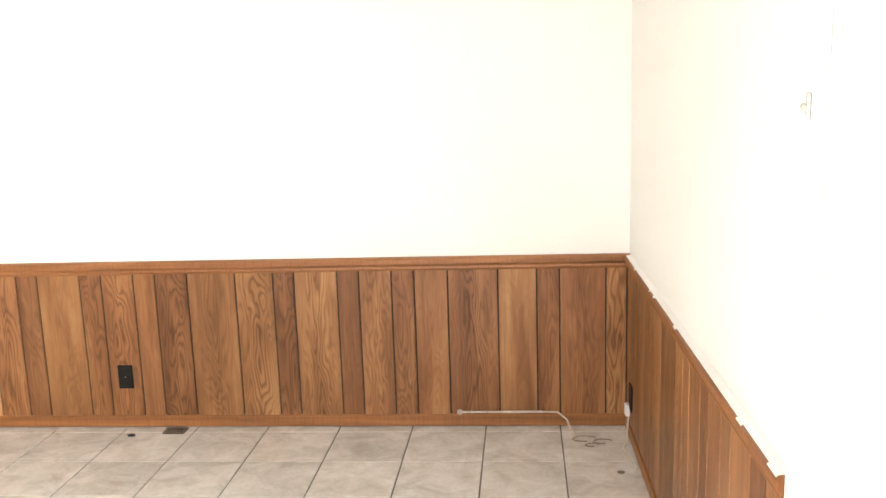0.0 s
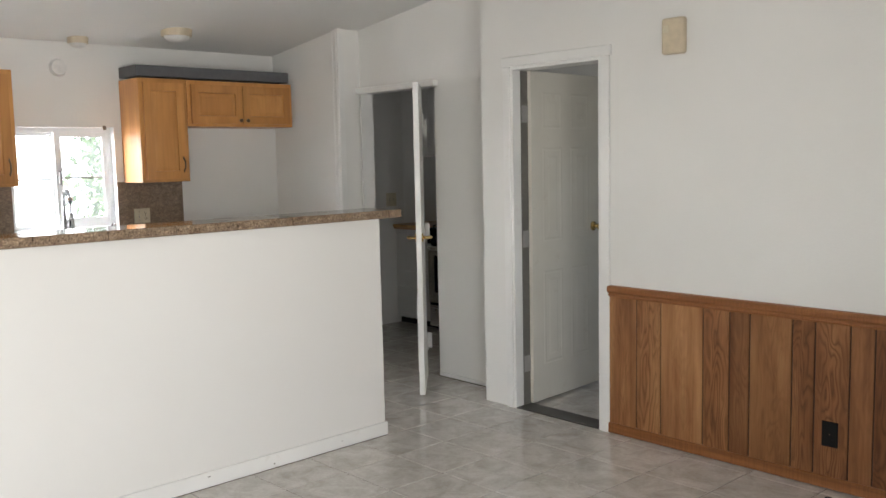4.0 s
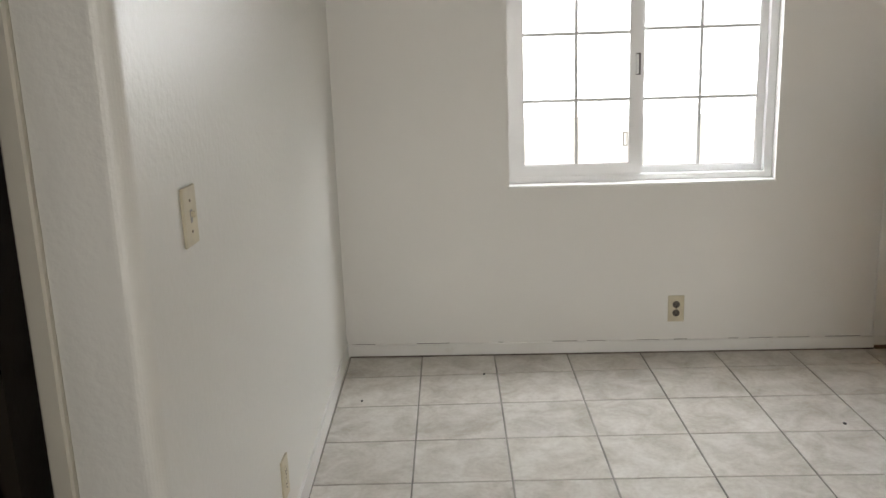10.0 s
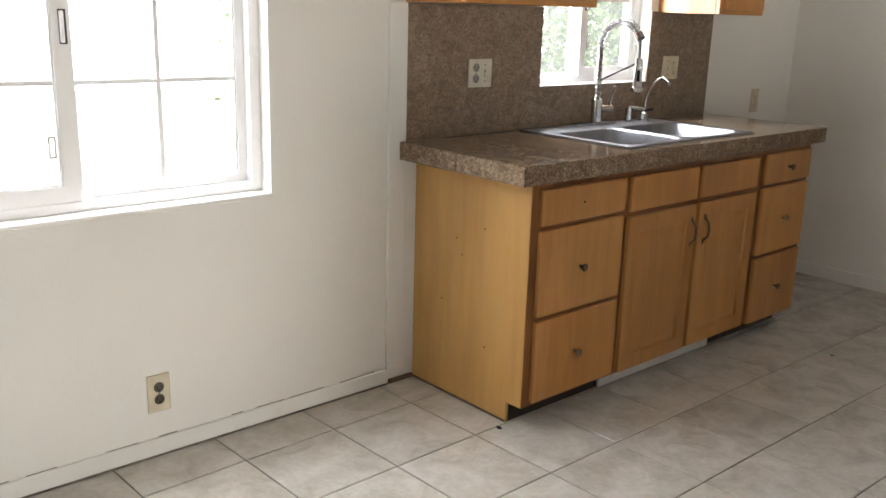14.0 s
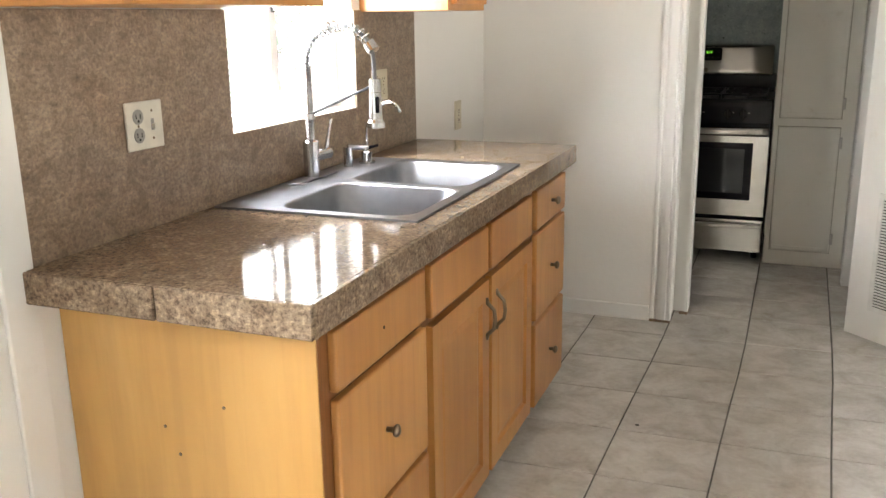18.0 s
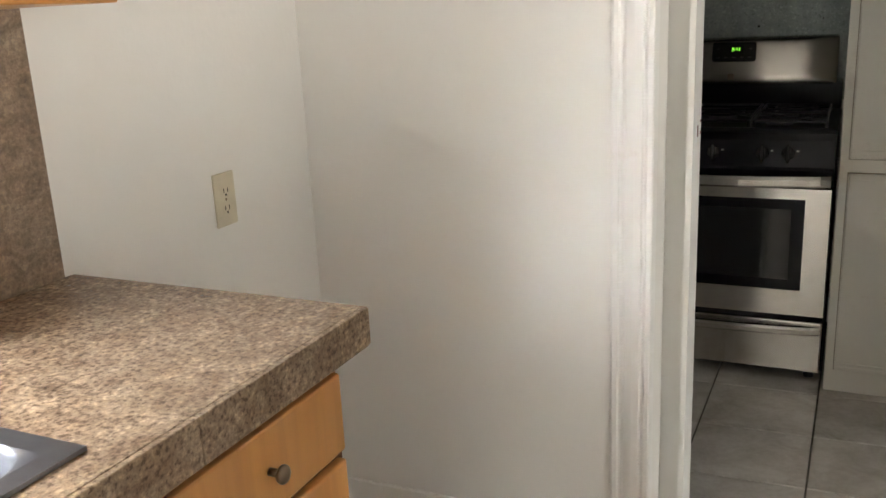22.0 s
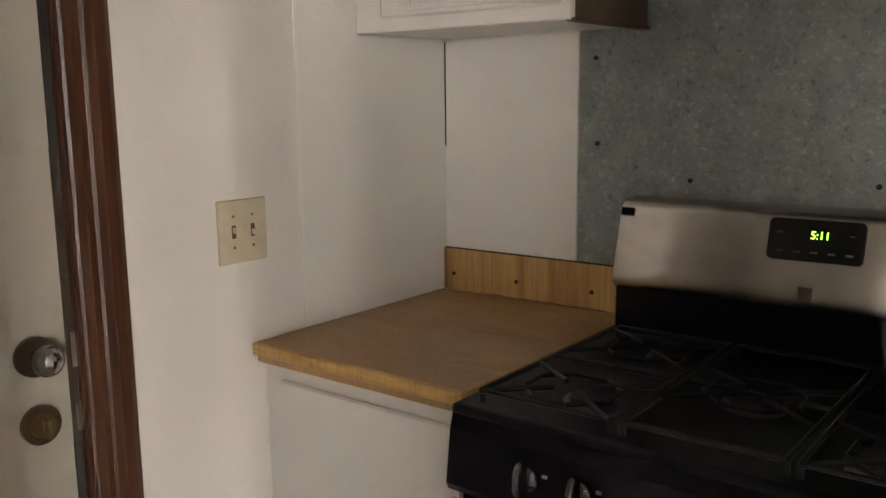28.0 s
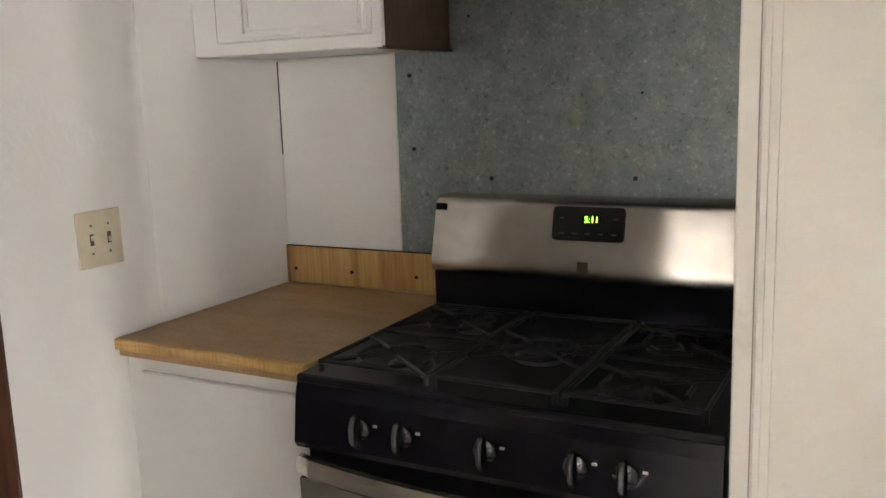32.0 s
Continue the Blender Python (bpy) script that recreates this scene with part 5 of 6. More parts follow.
for z, r in ((0.978, 0.028), (0.864, 0.026)):
    kb = rod(bmesh.new(), (0.646, -0.02, z), (0.646, -0.03, z), 0.033, 20)
    part("escutcheon", kb, BRONZE, d3, "tarnished round escutcheon", local=True)
    kb = bmesh.new()
    if z > 0.9:
        rod(kb, (0.646, -0.03, z), (0.646, -0.05, z), 0.012, 12)
        ball(kb, (0.646, -0.066, z), 0.026, (1, 0.85, 1))
        part("door_knob", kb, CHROME, d3, "worn chrome knob", local=True, smooth=True)
    else:
        rod(kb, (0.646, -0.03, z), (0.646, -0.04, z), 0.02, 16)
        box(kb, 0.640, 0.652, -0.055, -0.04, z - 0.018, z + 0.018, 0.003)
        part("deadbolt", kb, plain("tarnished_brass", (0.30, 0.23, 0.13), 0.36, 1.0), d3, "tarnished brass deadbolt", local=True)
tr = thing("back_door_trim", (SX, 5.83, 0), "red-brown stained wooden door trim", "door casing", kind="structure")
part("casing_board", prism(bmesh.new(), [(SX + 0.001, 5.750), (SX + 0.010, 5.750), (SX + 0.013, 5.755), (SX + 0.015, 5.772), (SX + 0.013, 5.784), (SX + 0.016, 5.790), (SX + 0.019, 5.806), (SX + 0.019, 5.826), (SX + 0.014, 5.836), (SX + 0.001, 5.836)], "z", 0, 2.06), REDWOOD, tr)
part("casing_board", boxed(SX + 0.001, SX + 0.018, 5.172, 5.748, 2.02, 2.10, 0.005), REDWOOD, tr)
part("jamb_lining", boxed(SX - 0.012, SX + 0.0006, 5.7450, 5.7516, 0, 2.02), REDWOOD, tr)
strip_rng, z = random.Random(21), 0.0
while z < 2.0:
    z2 = min(z + strip_rng.uniform(0.06, 0.30), 2.02)
    part("edge_strip", boxed(SX - 0.03, SX - 0.012 + strip_rng.uniform(0, 0.003), 5.7315 + strip_rng.uniform(-0.001, 0.001), 5.7485, z, z2 + 0.001), strip_rng.choice((RUBBER, DARKREC)), tr, "worn weather strip with chipped paint")
    z = z2
part("strike", boxed(SX - 0.014, SX - 0.007, 5.738, 5.749, 0.955, 1.015, 0.001), STEEL, tr, "bright worn steel strike")
part("strike", boxed(SX - 0.014, SX - 0.007, 5.738, 5.749, 0.845, 0.895, 0.001), STEEL, tr, "bright worn steel strike")

# east door: white slab in a white casing
casing("casing_front", "x", EX - 0.001, -1, 0.50, 2.42, 2.06, 0.09, 0.018)
d4 = tagged(thing("door_4", (EX + 0.06, 1.46, 0), "white framed sliding glass patio door, bright with daylight", "door"), kind="structure")
part("door_frame", holed(bmesh.new(), "x", EX + 0.02, EX + 0.11, 0.50, 2.42, 0.0, 2.06, [(0.54, 2.38, 0.03, 2.02)]), VINYL, d4)
for a, b, xa in ((0.54, 1.49, EX + 0.072), (1.43, 2.38, EX + 0.032)):
    panel_frame = part("sliding_panel", holed(bmesh.new(), "x", xa, xa + 0.03, a, b, 0.03, 2.02, [(a + 0.06, b - 0.06, 0.11, 1.95)]), VINYL, d4)
    pane = part("pane", boxed(xa + 0.012, xa + 0.016, a + 0.06, b - 0.06, 0.11, 1.95), GLASS, panel_frame)
    pane.visible_shadow = False
bl = thing("chain_guard", (EX - 0.02, 2.458, 1.503), "small steel latch hook on the door casing", "latch")
part("bracket", boxed(EX - 0.026, EX - 0.0195, 2.450, 2.466, 1.503, 1.553, 0.003), STEEL, bl)
part("hook", rod(bmesh.new(), (EX - 0.034, 2.458, 1.531), (EX - 0.024, 2.458, 1.523), 0.005), STEEL, bl)

# ---- stove room ----
LX = -4.640
lower = thing("lower_cabinet", ((SX + LX) / 2, 6.46, 0), "white painted lower cabinet with a drawer and door", "cabinet")
part("carcass", boxed(SX + 0.003, LX, 6.140, BY - 0.003, 0.06, 0.872), TRIM, lower)
part("toe_kick", boxed(SX + 0.003, LX, 6.18, BY - 0.003, 0, 0.06), DARKSLOT, lower)
part("door", boxed(SX + 0.05, LX - 0.02, 6.126, 6.140, 0.505, 0.84, 0.004), TRIM, lower)
part("drawer", boxed(SX + 0.05, LX - 0.02, 6.126, 6.140, 0.36, 0.49, 0.004), TRIM, lower)
part("drawer", boxed(SX + 0.05, LX - 0.02, 6.126, 6.140, 0.10, 0.345, 0.004), TRIM, lower)
ctop = thing("laminate_counter", ((SX + LX) / 2, 6.45, 0.872), "brown laminate counter with an oak front edge", "worktop")
part("top", boxed(SX + 0.002, LX, 6.118, BY - 0.018, 0.872, 0.9135, 0.001), LAMINATE, ctop)
part("front_edge", boxed(SX + 0.002, LX, 6.104, 6.118, 0.889, 0.914, 0.003), OAKEDGE, ctop, "worn oak edge strip")
bs = thing("oak_upstand", (-4.83, BY - 0.016, 0.914), "oak board upstand screwed to the wall", "backsplash")
part("board", boxed(SX + 0.002, LX - 0.002, BY - 0.017, BY - 0.002, 0.914, 1.018, 0.002), OAKSTRIP, bs)
part("top_gap", boxed(SX + 0.004, LX - 0.004, BY - 0.016, BY - 0.003, 1.018, 1.0195), DARKSLOT, bs, "dark line along the top")
for x in (-5.125, -4.94, -4.74):
    part("screw", rod(bmesh.new(), (x, BY - 0.020, 0.955), (x, BY - 0.016, 0.955), 0.005, 8), IRON, bs)
uc = thing("upper_cabinet", (-4.9, 6.60, 1.52), "white painted upper cabinet with a moulded door and bare side", "cabinet")
part("carcass", boxed(SX + 0.003, -4.636, 6.443, BY - 0.003, 1.527, 2.28), TRIM, uc)
part("face_frame", boxed(SX + 0.003, -4.630, 6.428, 6.443, 1.523, 2.28, 0.003), TRIM, uc)
part("side_panel", boxed(-4.636, -4.630, 6.4435, BY - 0.003, 1.527, 2.28), BAREWOOD, uc, "bare brown chipboard side")
part("bottom_lip", boxed(-4.645, -4.624, 6.431, BY - 0.003, 1.521, 1.527), BAREWOOD, uc)
# the gap's shadow line, drawn as a dark strip
part("door_gap", boxed(-5.083, -5.075, 6.4265, 6.4278, 1.556, 2.245), plain("door_gap_shade", (0.06, 0.05, 0.04), 0.8), uc, "dark strip for the shaded gap beside the door")
db = part("door", boxed(-5.075, -4.650, 6.415, 6.428, 1.551, 2.24, 0.004), TRIM, uc)
part("moulding", ring_y(bmesh.new(), 6.407, 6.4155, (-4.998, -4.664, 1.561, 2.215), (-4.989, -4.673, 1.570, 2.206)), TRIM, db)
part("moulding", ring_y(bmesh.new(), 6.410, 6.4155, (-4.984, -4.678, 1.575, 2.201), (-4.976, -4.686, 1.583, 2.193)), TRIM, db)
gs = thing("metal_wall_sheet", (-4.3, BY - 0.003, 0.93), "dull galvanised steel sheet nailed behind the stove", "metal sheet")
part("sheet", boxed(-4.786, -3.80, BY - 0.004, BY - 0.001, 0.93, 2.25), GALV, gs)
for x, z in ((-4.745, 1.468), (-4.739, 1.285), (-4.525, 1.214), (-4.170, 1.219), (-4.244, 1.615), (-4.156, 1.409), (-3.934, 1.242), (-4.576, 1.601)):
    part("nail", rod(bmesh.new(), (x, BY - 0.008, z), (x, BY - 0.003, z), 0.0055 if x in (-4.745, -4.739, -4.525, -4.170) else 0.0032, 8), IRON, gs)
wp = thing("wall_panel", (-4.97, BY, 1.02), "white painted panel beside the steel sheet", "wall panel", kind="structure")
part("panel", boxed(SX + 0.006, -4.788, BY - 0.006, BY - 0.001, 1.019, 1.523, 0.001), TRIM, wp)
part("gap", boxed(SX + 0.0005, SX + 0.0055, BY - 0.0035, BY - 0.0005, 1.27, 1.52), DARKSLOT, wp)
structure("trim_wall_seam", boxed(SX + 0.0005, SX + 0.0018, 6.250, 6.258, 0.915, 2.3, 0.001), TRIM)
hood = thing("range_hood", (-4.2, 6.55, 1.66), "dark range hood above the stove", "range hood")
hb = prism(bmesh.new(), [(6.30, 1.665), (BY - 0.005, 1.665), (BY - 0.005, 1.86), (6.30, 1.80)], "x", -4.608, -3.825)
part("canopy", hb, plain("greasy_hood_enamel", (0.030, 0.024, 0.018), 0.35), hood, "dark greasy enamel canopy")
part("filter", boxed(-4.45, -3.95, 6.36, 6.70, 1.657, 1.665), IRON, hood)
part("lamp_lens", boxed(-4.56, -4.47, 6.60, 6.68, 1.640, 1.665, 0.006), STEEL, hood)

def bowed(x0, x1, y, sag, profile):
    """A bar from x0 to x1 with the given profile (y offset, z), bowed out towards -y."""
    bm, last = bmesh.new(), None
    for k in range(25):
        u = k / 24
        ya = y - sag * math.sin(math.pi * u) ** 0.7
        now = [bm.verts.new((x0 + u * (x1 - x0), ya + dy, z)) for dy, z in profile]
        if last:
            for a in range(len(now)):
                bm.faces.new((last[a], last[(a + 1) % len(now)], now[(a + 1) % len(now)], now[a]))
        else:
            bm.faces.new(now)
        last = now
    bm.faces.new(last[::-1])
    return bm


# stove
S0, S1, SF = -4.636, -3.848, 6.076
stove = thing("gas_stove", (-4.23, 6.40, 0), "stainless and black five-burner gas range", "stove")
part("body", boxed(S0, S1, SF + 0.02, 6.70, 0.04, 0.888, 0.003), BLACK, stove)
for x in (S0 + 0.04, S1 - 0.04):
    for yy in (SF + 0.07, 6.66):
        part("foot", rod(bmesh.new(), (x, yy, 0), (x, yy, 0.045), 0.018, 12), IRON, stove)
dw = part("warming_drawer", boxed(S0 + 0.004, S1 - 0.004, SF - 0.012, SF + 0.02, 0.045, 0.232, 0.006, 2), BRUSHED, stove)
part("drawer_handle", bowed(S0 + 0.06, S1 - 0.012, SF - 0.012, 0.030, [(0.012, 0.188), (-0.002, 0.186), (-0.010, 0.193), (-0.010, 0.208), (-0.003, 0.216), (0.012, 0.216)]), BRUSHED, dw, "bowed stainless drawer handle")
od = part("oven_door", ring_y(bmesh.new(), SF - 0.018, SF + 0.02, (S0 + 0.004, S1 - 0.004, 0.256, 0.706), (S0 + 0.085, S1 - 0.085, 0.35, 0.667)), BRUSHED, stove)
part("window", boxed(S0 + 0.083, S1 - 0.083, SF - 0.019, SF + 0.01, 0.348, 0.669, 0.003), DARKGLASS, od, "dark oven window")
part("window_frame", holed(bmesh.new(), "y", SF - 0.021, SF - 0.0185, S0 + 0.083, S1 - 0.083, 0.348, 0.669, [(S0 + 0.125, S1 - 0.125, 0.385, 0.635)]), BLACK, od)
part("lower_trim", boxed(S0 + 0.004, S1 - 0.004, SF - 0.006, SF + 0.02, 0.236, 0.254), BLACK, od)
part("oven_handle", bowed(S0 + 0.008, S1 - 0.008, SF - 0.020, 0.044, [(0.010, 0.714), (-0.002, 0.714), (-0.010, 0.722), (-0.011, 0.742), (-0.004, 0.753), (0.010, 0.754)]), BRUSHED, od, "bowed stainless handle")
cp = prism(bmesh.new(), [(SF + 0.02, 0.768), (SF - 0.016, 0.768), (SF - 0.022, 0.78), (SF - 0.010, 0.868), (SF + 0.0, 0.90), (SF + 0.02, 0.905)], "x", S0, S1)
panel = part("control_panel", cp, BLACK, stove)
KNOB = plain("knob_gloss", (0.012, 0.012, 0.015), 0.14, 0.0, Specular_IOR_Level=0.9)
for kx in (-4.487, -4.398, -4.236, -4.076, -3.994):
    kb = bmesh.new()
    yy = SF - 0.016
    rod(kb, (kx, yy, 0.826), (kx, yy - 0.010, 0.825), 0.023, 24, 0.020)
    tube(kb, [(kx, yy - 0.014, 0.799), (kx, yy - 0.024, 0.803), (kx, yy - 0.030, 0.815), (kx, yy - 0.030, 0.838), (kx, yy - 0.024, 0.850), (kx, yy - 0.012, 0.853)], 0.0062, 12)
    box(kb, kx - 0.005, kx + 0.005, yy - 0.028, yy - 0.006, 0.803, 0.849, 0.002)
    part("knob", kb, KNOB, panel, "glossy black burner knob with upright grip", smooth=True)
    part("mark", boxed(kx + 0.026, kx + 0.034, yy - 0.0012, yy + 0.004, 0.832, 0.836), STEEL, panel)
part("cooktop", boxed(S0 - 0.003, S1 + 0.003, SF - 0.004, 6.64, 0.888, 0.908, 0.007, 2), plain("cooktop_enamel", (0.007, 0.0062, 0.0095), 0.38, 0.0, Specular_IOR_Level=0.18), stove)
for bx, by, r in ((-4.45, 6.19, 0.045), (-4.45, 6.47, 0.036), (-4.242, 6.33, 0.05), (-4.034, 6.19, 0.045), (-4.034, 6.47, 0.036)):
    bb = bmesh.new()
    rod(bb, (bx, by, 0.908), (bx, by, 0.918), r, 24)
    burner = part("burner", bb, BURNER, stove, "round metal burner")
    part("burner_cap", rod(bmesh.new(), (bx, by, 0.918), (bx, by, 0.926), r * 0.82, 24, r * 0.74), IRON, burner)
for gx in (-4.487, -4.242, -3.997):
    gb = bmesh.new()
    hw, ya, yb, z = 0.114, 6.105, 6.585, 0.928
    ring = [(gx - hw, ya, z), (gx + hw, ya, z), (gx + hw, yb, z), (gx - hw, yb, z)]
    for p, q in zip(ring, ring[1:] + ring[:1]):
        rod(gb, p, q, 0.0045, 6)
    for cy in ((6.19, 6.47) if gx != -4.242 else (6.33,)):
        eight = [(gx + 0.078 * math.cos(radians(22.5 + 45 * a)), cy + 0.078 * math.sin(radians(22.5 + 45 * a)), z) for a in range(8)]
        for p, q in zip(eight, eight[1:] + eight[:1]):
            rod(gb, p, q, 0.0045, 6)
        for a in range(4):
            t = radians(45 + 90 * a)
            c, d = math.cos(t), math.sin(t)
            rod(gb, (gx + 0.028 * c, cy + 0.028 * d, z + 0.004), (gx + hw * (1 if c > 0 else -1), cy + 0.118 * d * 1.1, z), 0.005, 6)
    rod(gb, (gx - hw, 6.335, z), (gx + hw, 6.335, z), 0.005, 6)
    for q in ring:
        rod(gb, (q[0], q[1], 0.907), q, 0.006, 6)
    part("grate", gb, IRON, stove, "black cast iron grate")
# backguard
part("splash", boxed(S0 + 0.002, S1, 6.632, 6.72, 0.905, 1.012, 0.002), BLACK, stove)
guard_profile = [(6.630, 1.000), (6.622, 1.006), (6.6195, 1.012), (6.6190, 1.020), (6.6195, 1.036), (6.6215, 1.043), (6.6260, 1.060), (6.6395, 1.110), (6.6525, 1.158), (6.656, 1.167), (6.663, 1.174), (6.673, 1.178), (6.690, 1.180), (6.724, 1.180), (6.724, 1.0)]
rows = []
for x, tuck in ((S0 - 0.004, 0.016), (S0 - 0.0035, 0.008), (S0, 0.002), (S0 + 0.006, 0.0), (S1 - 0.032, 0.0), (S1 - 0.026, 0.002), (S1 - 0.0225, 0.008), (S1 - 0.022, 0.016)):
    rows.append([(x, min(y + tuck, 6.724), z - (tuck * 0.8 if z > 1.03 else 0)) for y, z in guard_profile])
gp = loft(bmesh.new(), rows)
gp.faces.new([v for v in gp.verts][:len(guard_profile)])
guard = part("backguard", gp, BRUSHED, stove, "brushed steel backguard with rounded edges", smooth=True)
dm = Matrix.Translation((-4.249, 6.6435, 1.126)) @ Matrix.Rotation(math.pi / 2 - 0.262, 4, "X")
disp = part("display", rounded_plate(-0.083, 0.083, -0.038, 0.038, -0.004, 0.0035, 0.010, dm), DARKGLASS, guard, "black clock display")
lettered("clock_digits", "5:11", 0.020, Matrix.Translation((-4.241, 6.6415, 1.136)) @ Matrix.Rotation(math.pi / 2 - 0.262, 4, "X"), GREENLED, disp)
KEYGREY = plain("grey_key_print", (0.07, 0.068, 0.066), 0.5)
for k in range(5):
    kb = box(bmesh.new(), -0.006, 0.006, -0.0018, 0.0018, 0.0034, 0.0042, 0, 1, dm @ Matrix.Translation((-0.06 + 0.03 * k, -0.022, 0)))
    part("key_mark", kb, KEYGREY, disp)
for x in (-0.062, 0.062):
    part("key_mark", box(bmesh.new(), -0.005, 0.005, -0.0012, 0.0012, 0.0034, 0.0042, 0, 1, dm @ Matrix.Translation((x, 0.012, 0))), KEYGREY, disp)
bgm = Matrix.Translation((-4.620, 6.651, 1.154)) @ Matrix.Rotation(math.pi / 2 - 0.25, 4, "X")
part("badge", box(bmesh.new(), -0.012, 0.012, -0.008, 0.008, -0.004, 0.004, 0, 1, bgm), BLACK, guard)
part("badge", boxed(-4.268, -4.243, 6.6178, 6.63, 1.020, 1.044, 0.001), BRONZE, guard)

# pantry cabinet
pan = thing("pantry_cabinet", (-3.62, 6.4, 0), "tall cream painted pantry cabinet with two doors", "cabinet")
PF = 6.035
part("carcass", boxed(-3.836, PX - 0.002, PF + 0.018, BY - 0.003, 0.0, 2.35), CREAM, pan)
part("face_frame", boxed(-3.836, PX - 0.002, PF, PF + 0.018, 0.0, 2.35, 0.003), CREAM, pan)
for z0, z1 in ((0.085, 0.770), (0.818, 1.90)):
    # shadow round each door, put into a darker backing plate
    part("door_gap", boxed(-3.809, -3.497, PF - 0.003, PF - 0.0005, z0 - 0.003, z1 + 0.003), plain("door_outline_shade", (0.34, 0.30, 0.23), 0.8), pan, "shadow line painted round the door")
    d = part("door", boxed(-3.806, -3.50, PF - 0.014, PF - 0.003, z0, z1, 0.004), CREAM, pan)
    part("moulding", ring_y(bmesh.new(), PF - 0.0175, PF - 0.0135, (-3.797, -3.509, z0 + 0.010, z1 - 0.010), (-3.793, -3.513, z0 + 0.014, z1 - 0.014)), CREAM, d)
    part("moulding", holed(bmesh.new(), "y", PF - 0.020, PF - 0.0135, -3.790, -3.516, z0 + 0.018, z1 - 0.018, [(-3.780, -3.526, z0 + 0.028, z1 - 0.028)]), CREAM, d)
    for z in (z0 + 0.08, z1 - 0.08):
        hb = boxed(-3.503, -3.487, PF - 0.018, PF - 0.001, z - 0.03, z + 0.03, 0.002)
        part("hinge", hb, STEEL, d, "paint-smeared hinge")


# ---- floor vents ----
def floor_vent(x0, x1, y0, y1, along, label, metal=BEIGE):
    t = thing("floor_vent", ((x0 + x1) / 2, (y0 + y1) / 2, 0), label, "floor vent")
    part("frame", holed(bmesh.new(), "z", 0.0005, 0.006, x0, x1, y0, y1, [(x0 + 0.018, x1 - 0.018, y0 + 0.018, y1 - 0.018)]), metal, t)
    part("duct", boxed(x0 + 0.017, x1 - 0.017, y0 + 0.017, y1 - 0.017, 0.0005, 0.001), DARKSLOT, t)
    part("damper", boxed(x0 + 0.018, x0 + (x1 - x0) * 0.5, y0 + 0.018, y1 - 0.018, 0.0011, 0.0022), metal, t, "half-closed damper plate")
    n = 9
    for k in range(n):
        if along == "x":
            a = x0 + 0.024 + (x1 - x0 - 0.048) * k / n
            if a < (x0 + x1) / 2 or k % 2:
                part("slat", boxed(a, a + 0.004, y0 + 0.018, y1 - 0.018, 0.0015, 0.0045), metal, t)
        else:
            a = y0 + 0.022 + (y1 - y0 - 0.044) * k / n
            part("slat", boxed(x0 + 0.018, x1 - 0.018, a, a + 0.004, 0.0015, 0.0055), metal, t)
    if along == "x":
        part("centre_bar", boxed(x0 + 0.018, x1 - 0.018, (y0 + y1) / 2 - 0.004, (y0 + y1) / 2 + 0.004, 0.0046, 0.0058), metal, t)


floor_vent(-3.15, -2.875, -0.19, -0.055, "x", "grey-beige metal floor register with dark slots in the tile", plain("dull_register", (0.36, 0.34, 0.30), 0.5))
floor_vent(-0.386, -0.282, 4.70, 4.765, "x", "small dark metal floor register below the wainscot", DARKREC)

# ---- gas stub, cable and litter by the wainscot ----
PIPE = painted("dirty_pipe", (0.34, 0.26, 0.20), (0.56, 0.50, 0.44), 0.5, 30, 90, 0.2)
pipe = thing("gas_pipe", (1.2, NY - 0.05, 0.08), "grimy white capped gas pipe along the wainscot base", "pipe")
pb = rod(bmesh.new(), (1.02, NY - 0.045, 0.083), (1.40, NY - 0.045, 0.083), 0.0055, 10)
part("pipe_run", pb, PIPE, pipe)
part("valve", ball(bmesh.new(), (1.02, NY - 0.045, 0.083), 0.013), PIPE, pipe)
part("hose_end", tube(bmesh.new(), [(1.40, NY - 0.045, 0.083), (1.47, NY - 0.05, 0.084), (1.51, NY - 0.08, 0.06), (1.53, NY - 0.12, 0.02), (1.54, NY - 0.16, 0.006)], 0.0045, 8), PIPE, pipe, smooth=True)
cable = thing("loose_cable", (1.7, 4.6, 0), "loose beige cable curling on the tiles", "cable")
pts = [(1.785, 4.66, 0.13), (1.775, 4.64, 0.06), (1.765, 4.60, 0.01), (1.74, 4.52, 0.005), (1.75, 4.44, 0.005), (1.77, 4.36, 0.005), (1.76, 4.28, 0.005)]
part("cord", tube(bmesh.new(), pts, 0.004, 6), IVORY, cable, smooth=True)
part("plug", boxed(1.765, 1.786, 4.645, 4.685, 0.10, 0.155, 0.004), PLASTIC, cable)
for cx, cy, r in ((1.58, 4.63, 0.05), (1.66, 4.60, 0.04), (1.61, 4.56, 0.03)):
    cpts = [(cx + r * math.cos(a * 0.5) * (1 + 0.2 * math.sin(a)), cy + r * 0.6 * math.sin(a * 0.5), 0.004) for a in range(11)]
    wire = thing("wire_scrap", (cx, cy, 0), "thin scrap of wire on the floor", "wire")
    part("strand", tube(bmesh.new(), cpts, 0.002, 5), BRONZE, wire)
chip = thing("debris", (1.70, 4.28, 0), "small dark crumb of debris on the tile", "debris")
part("crumb", ball(bmesh.new(), (1.70, 4.28, 0.006), 0.014, (1.2, 0.8, 0.45), 8, 6), BRONZE, chip)
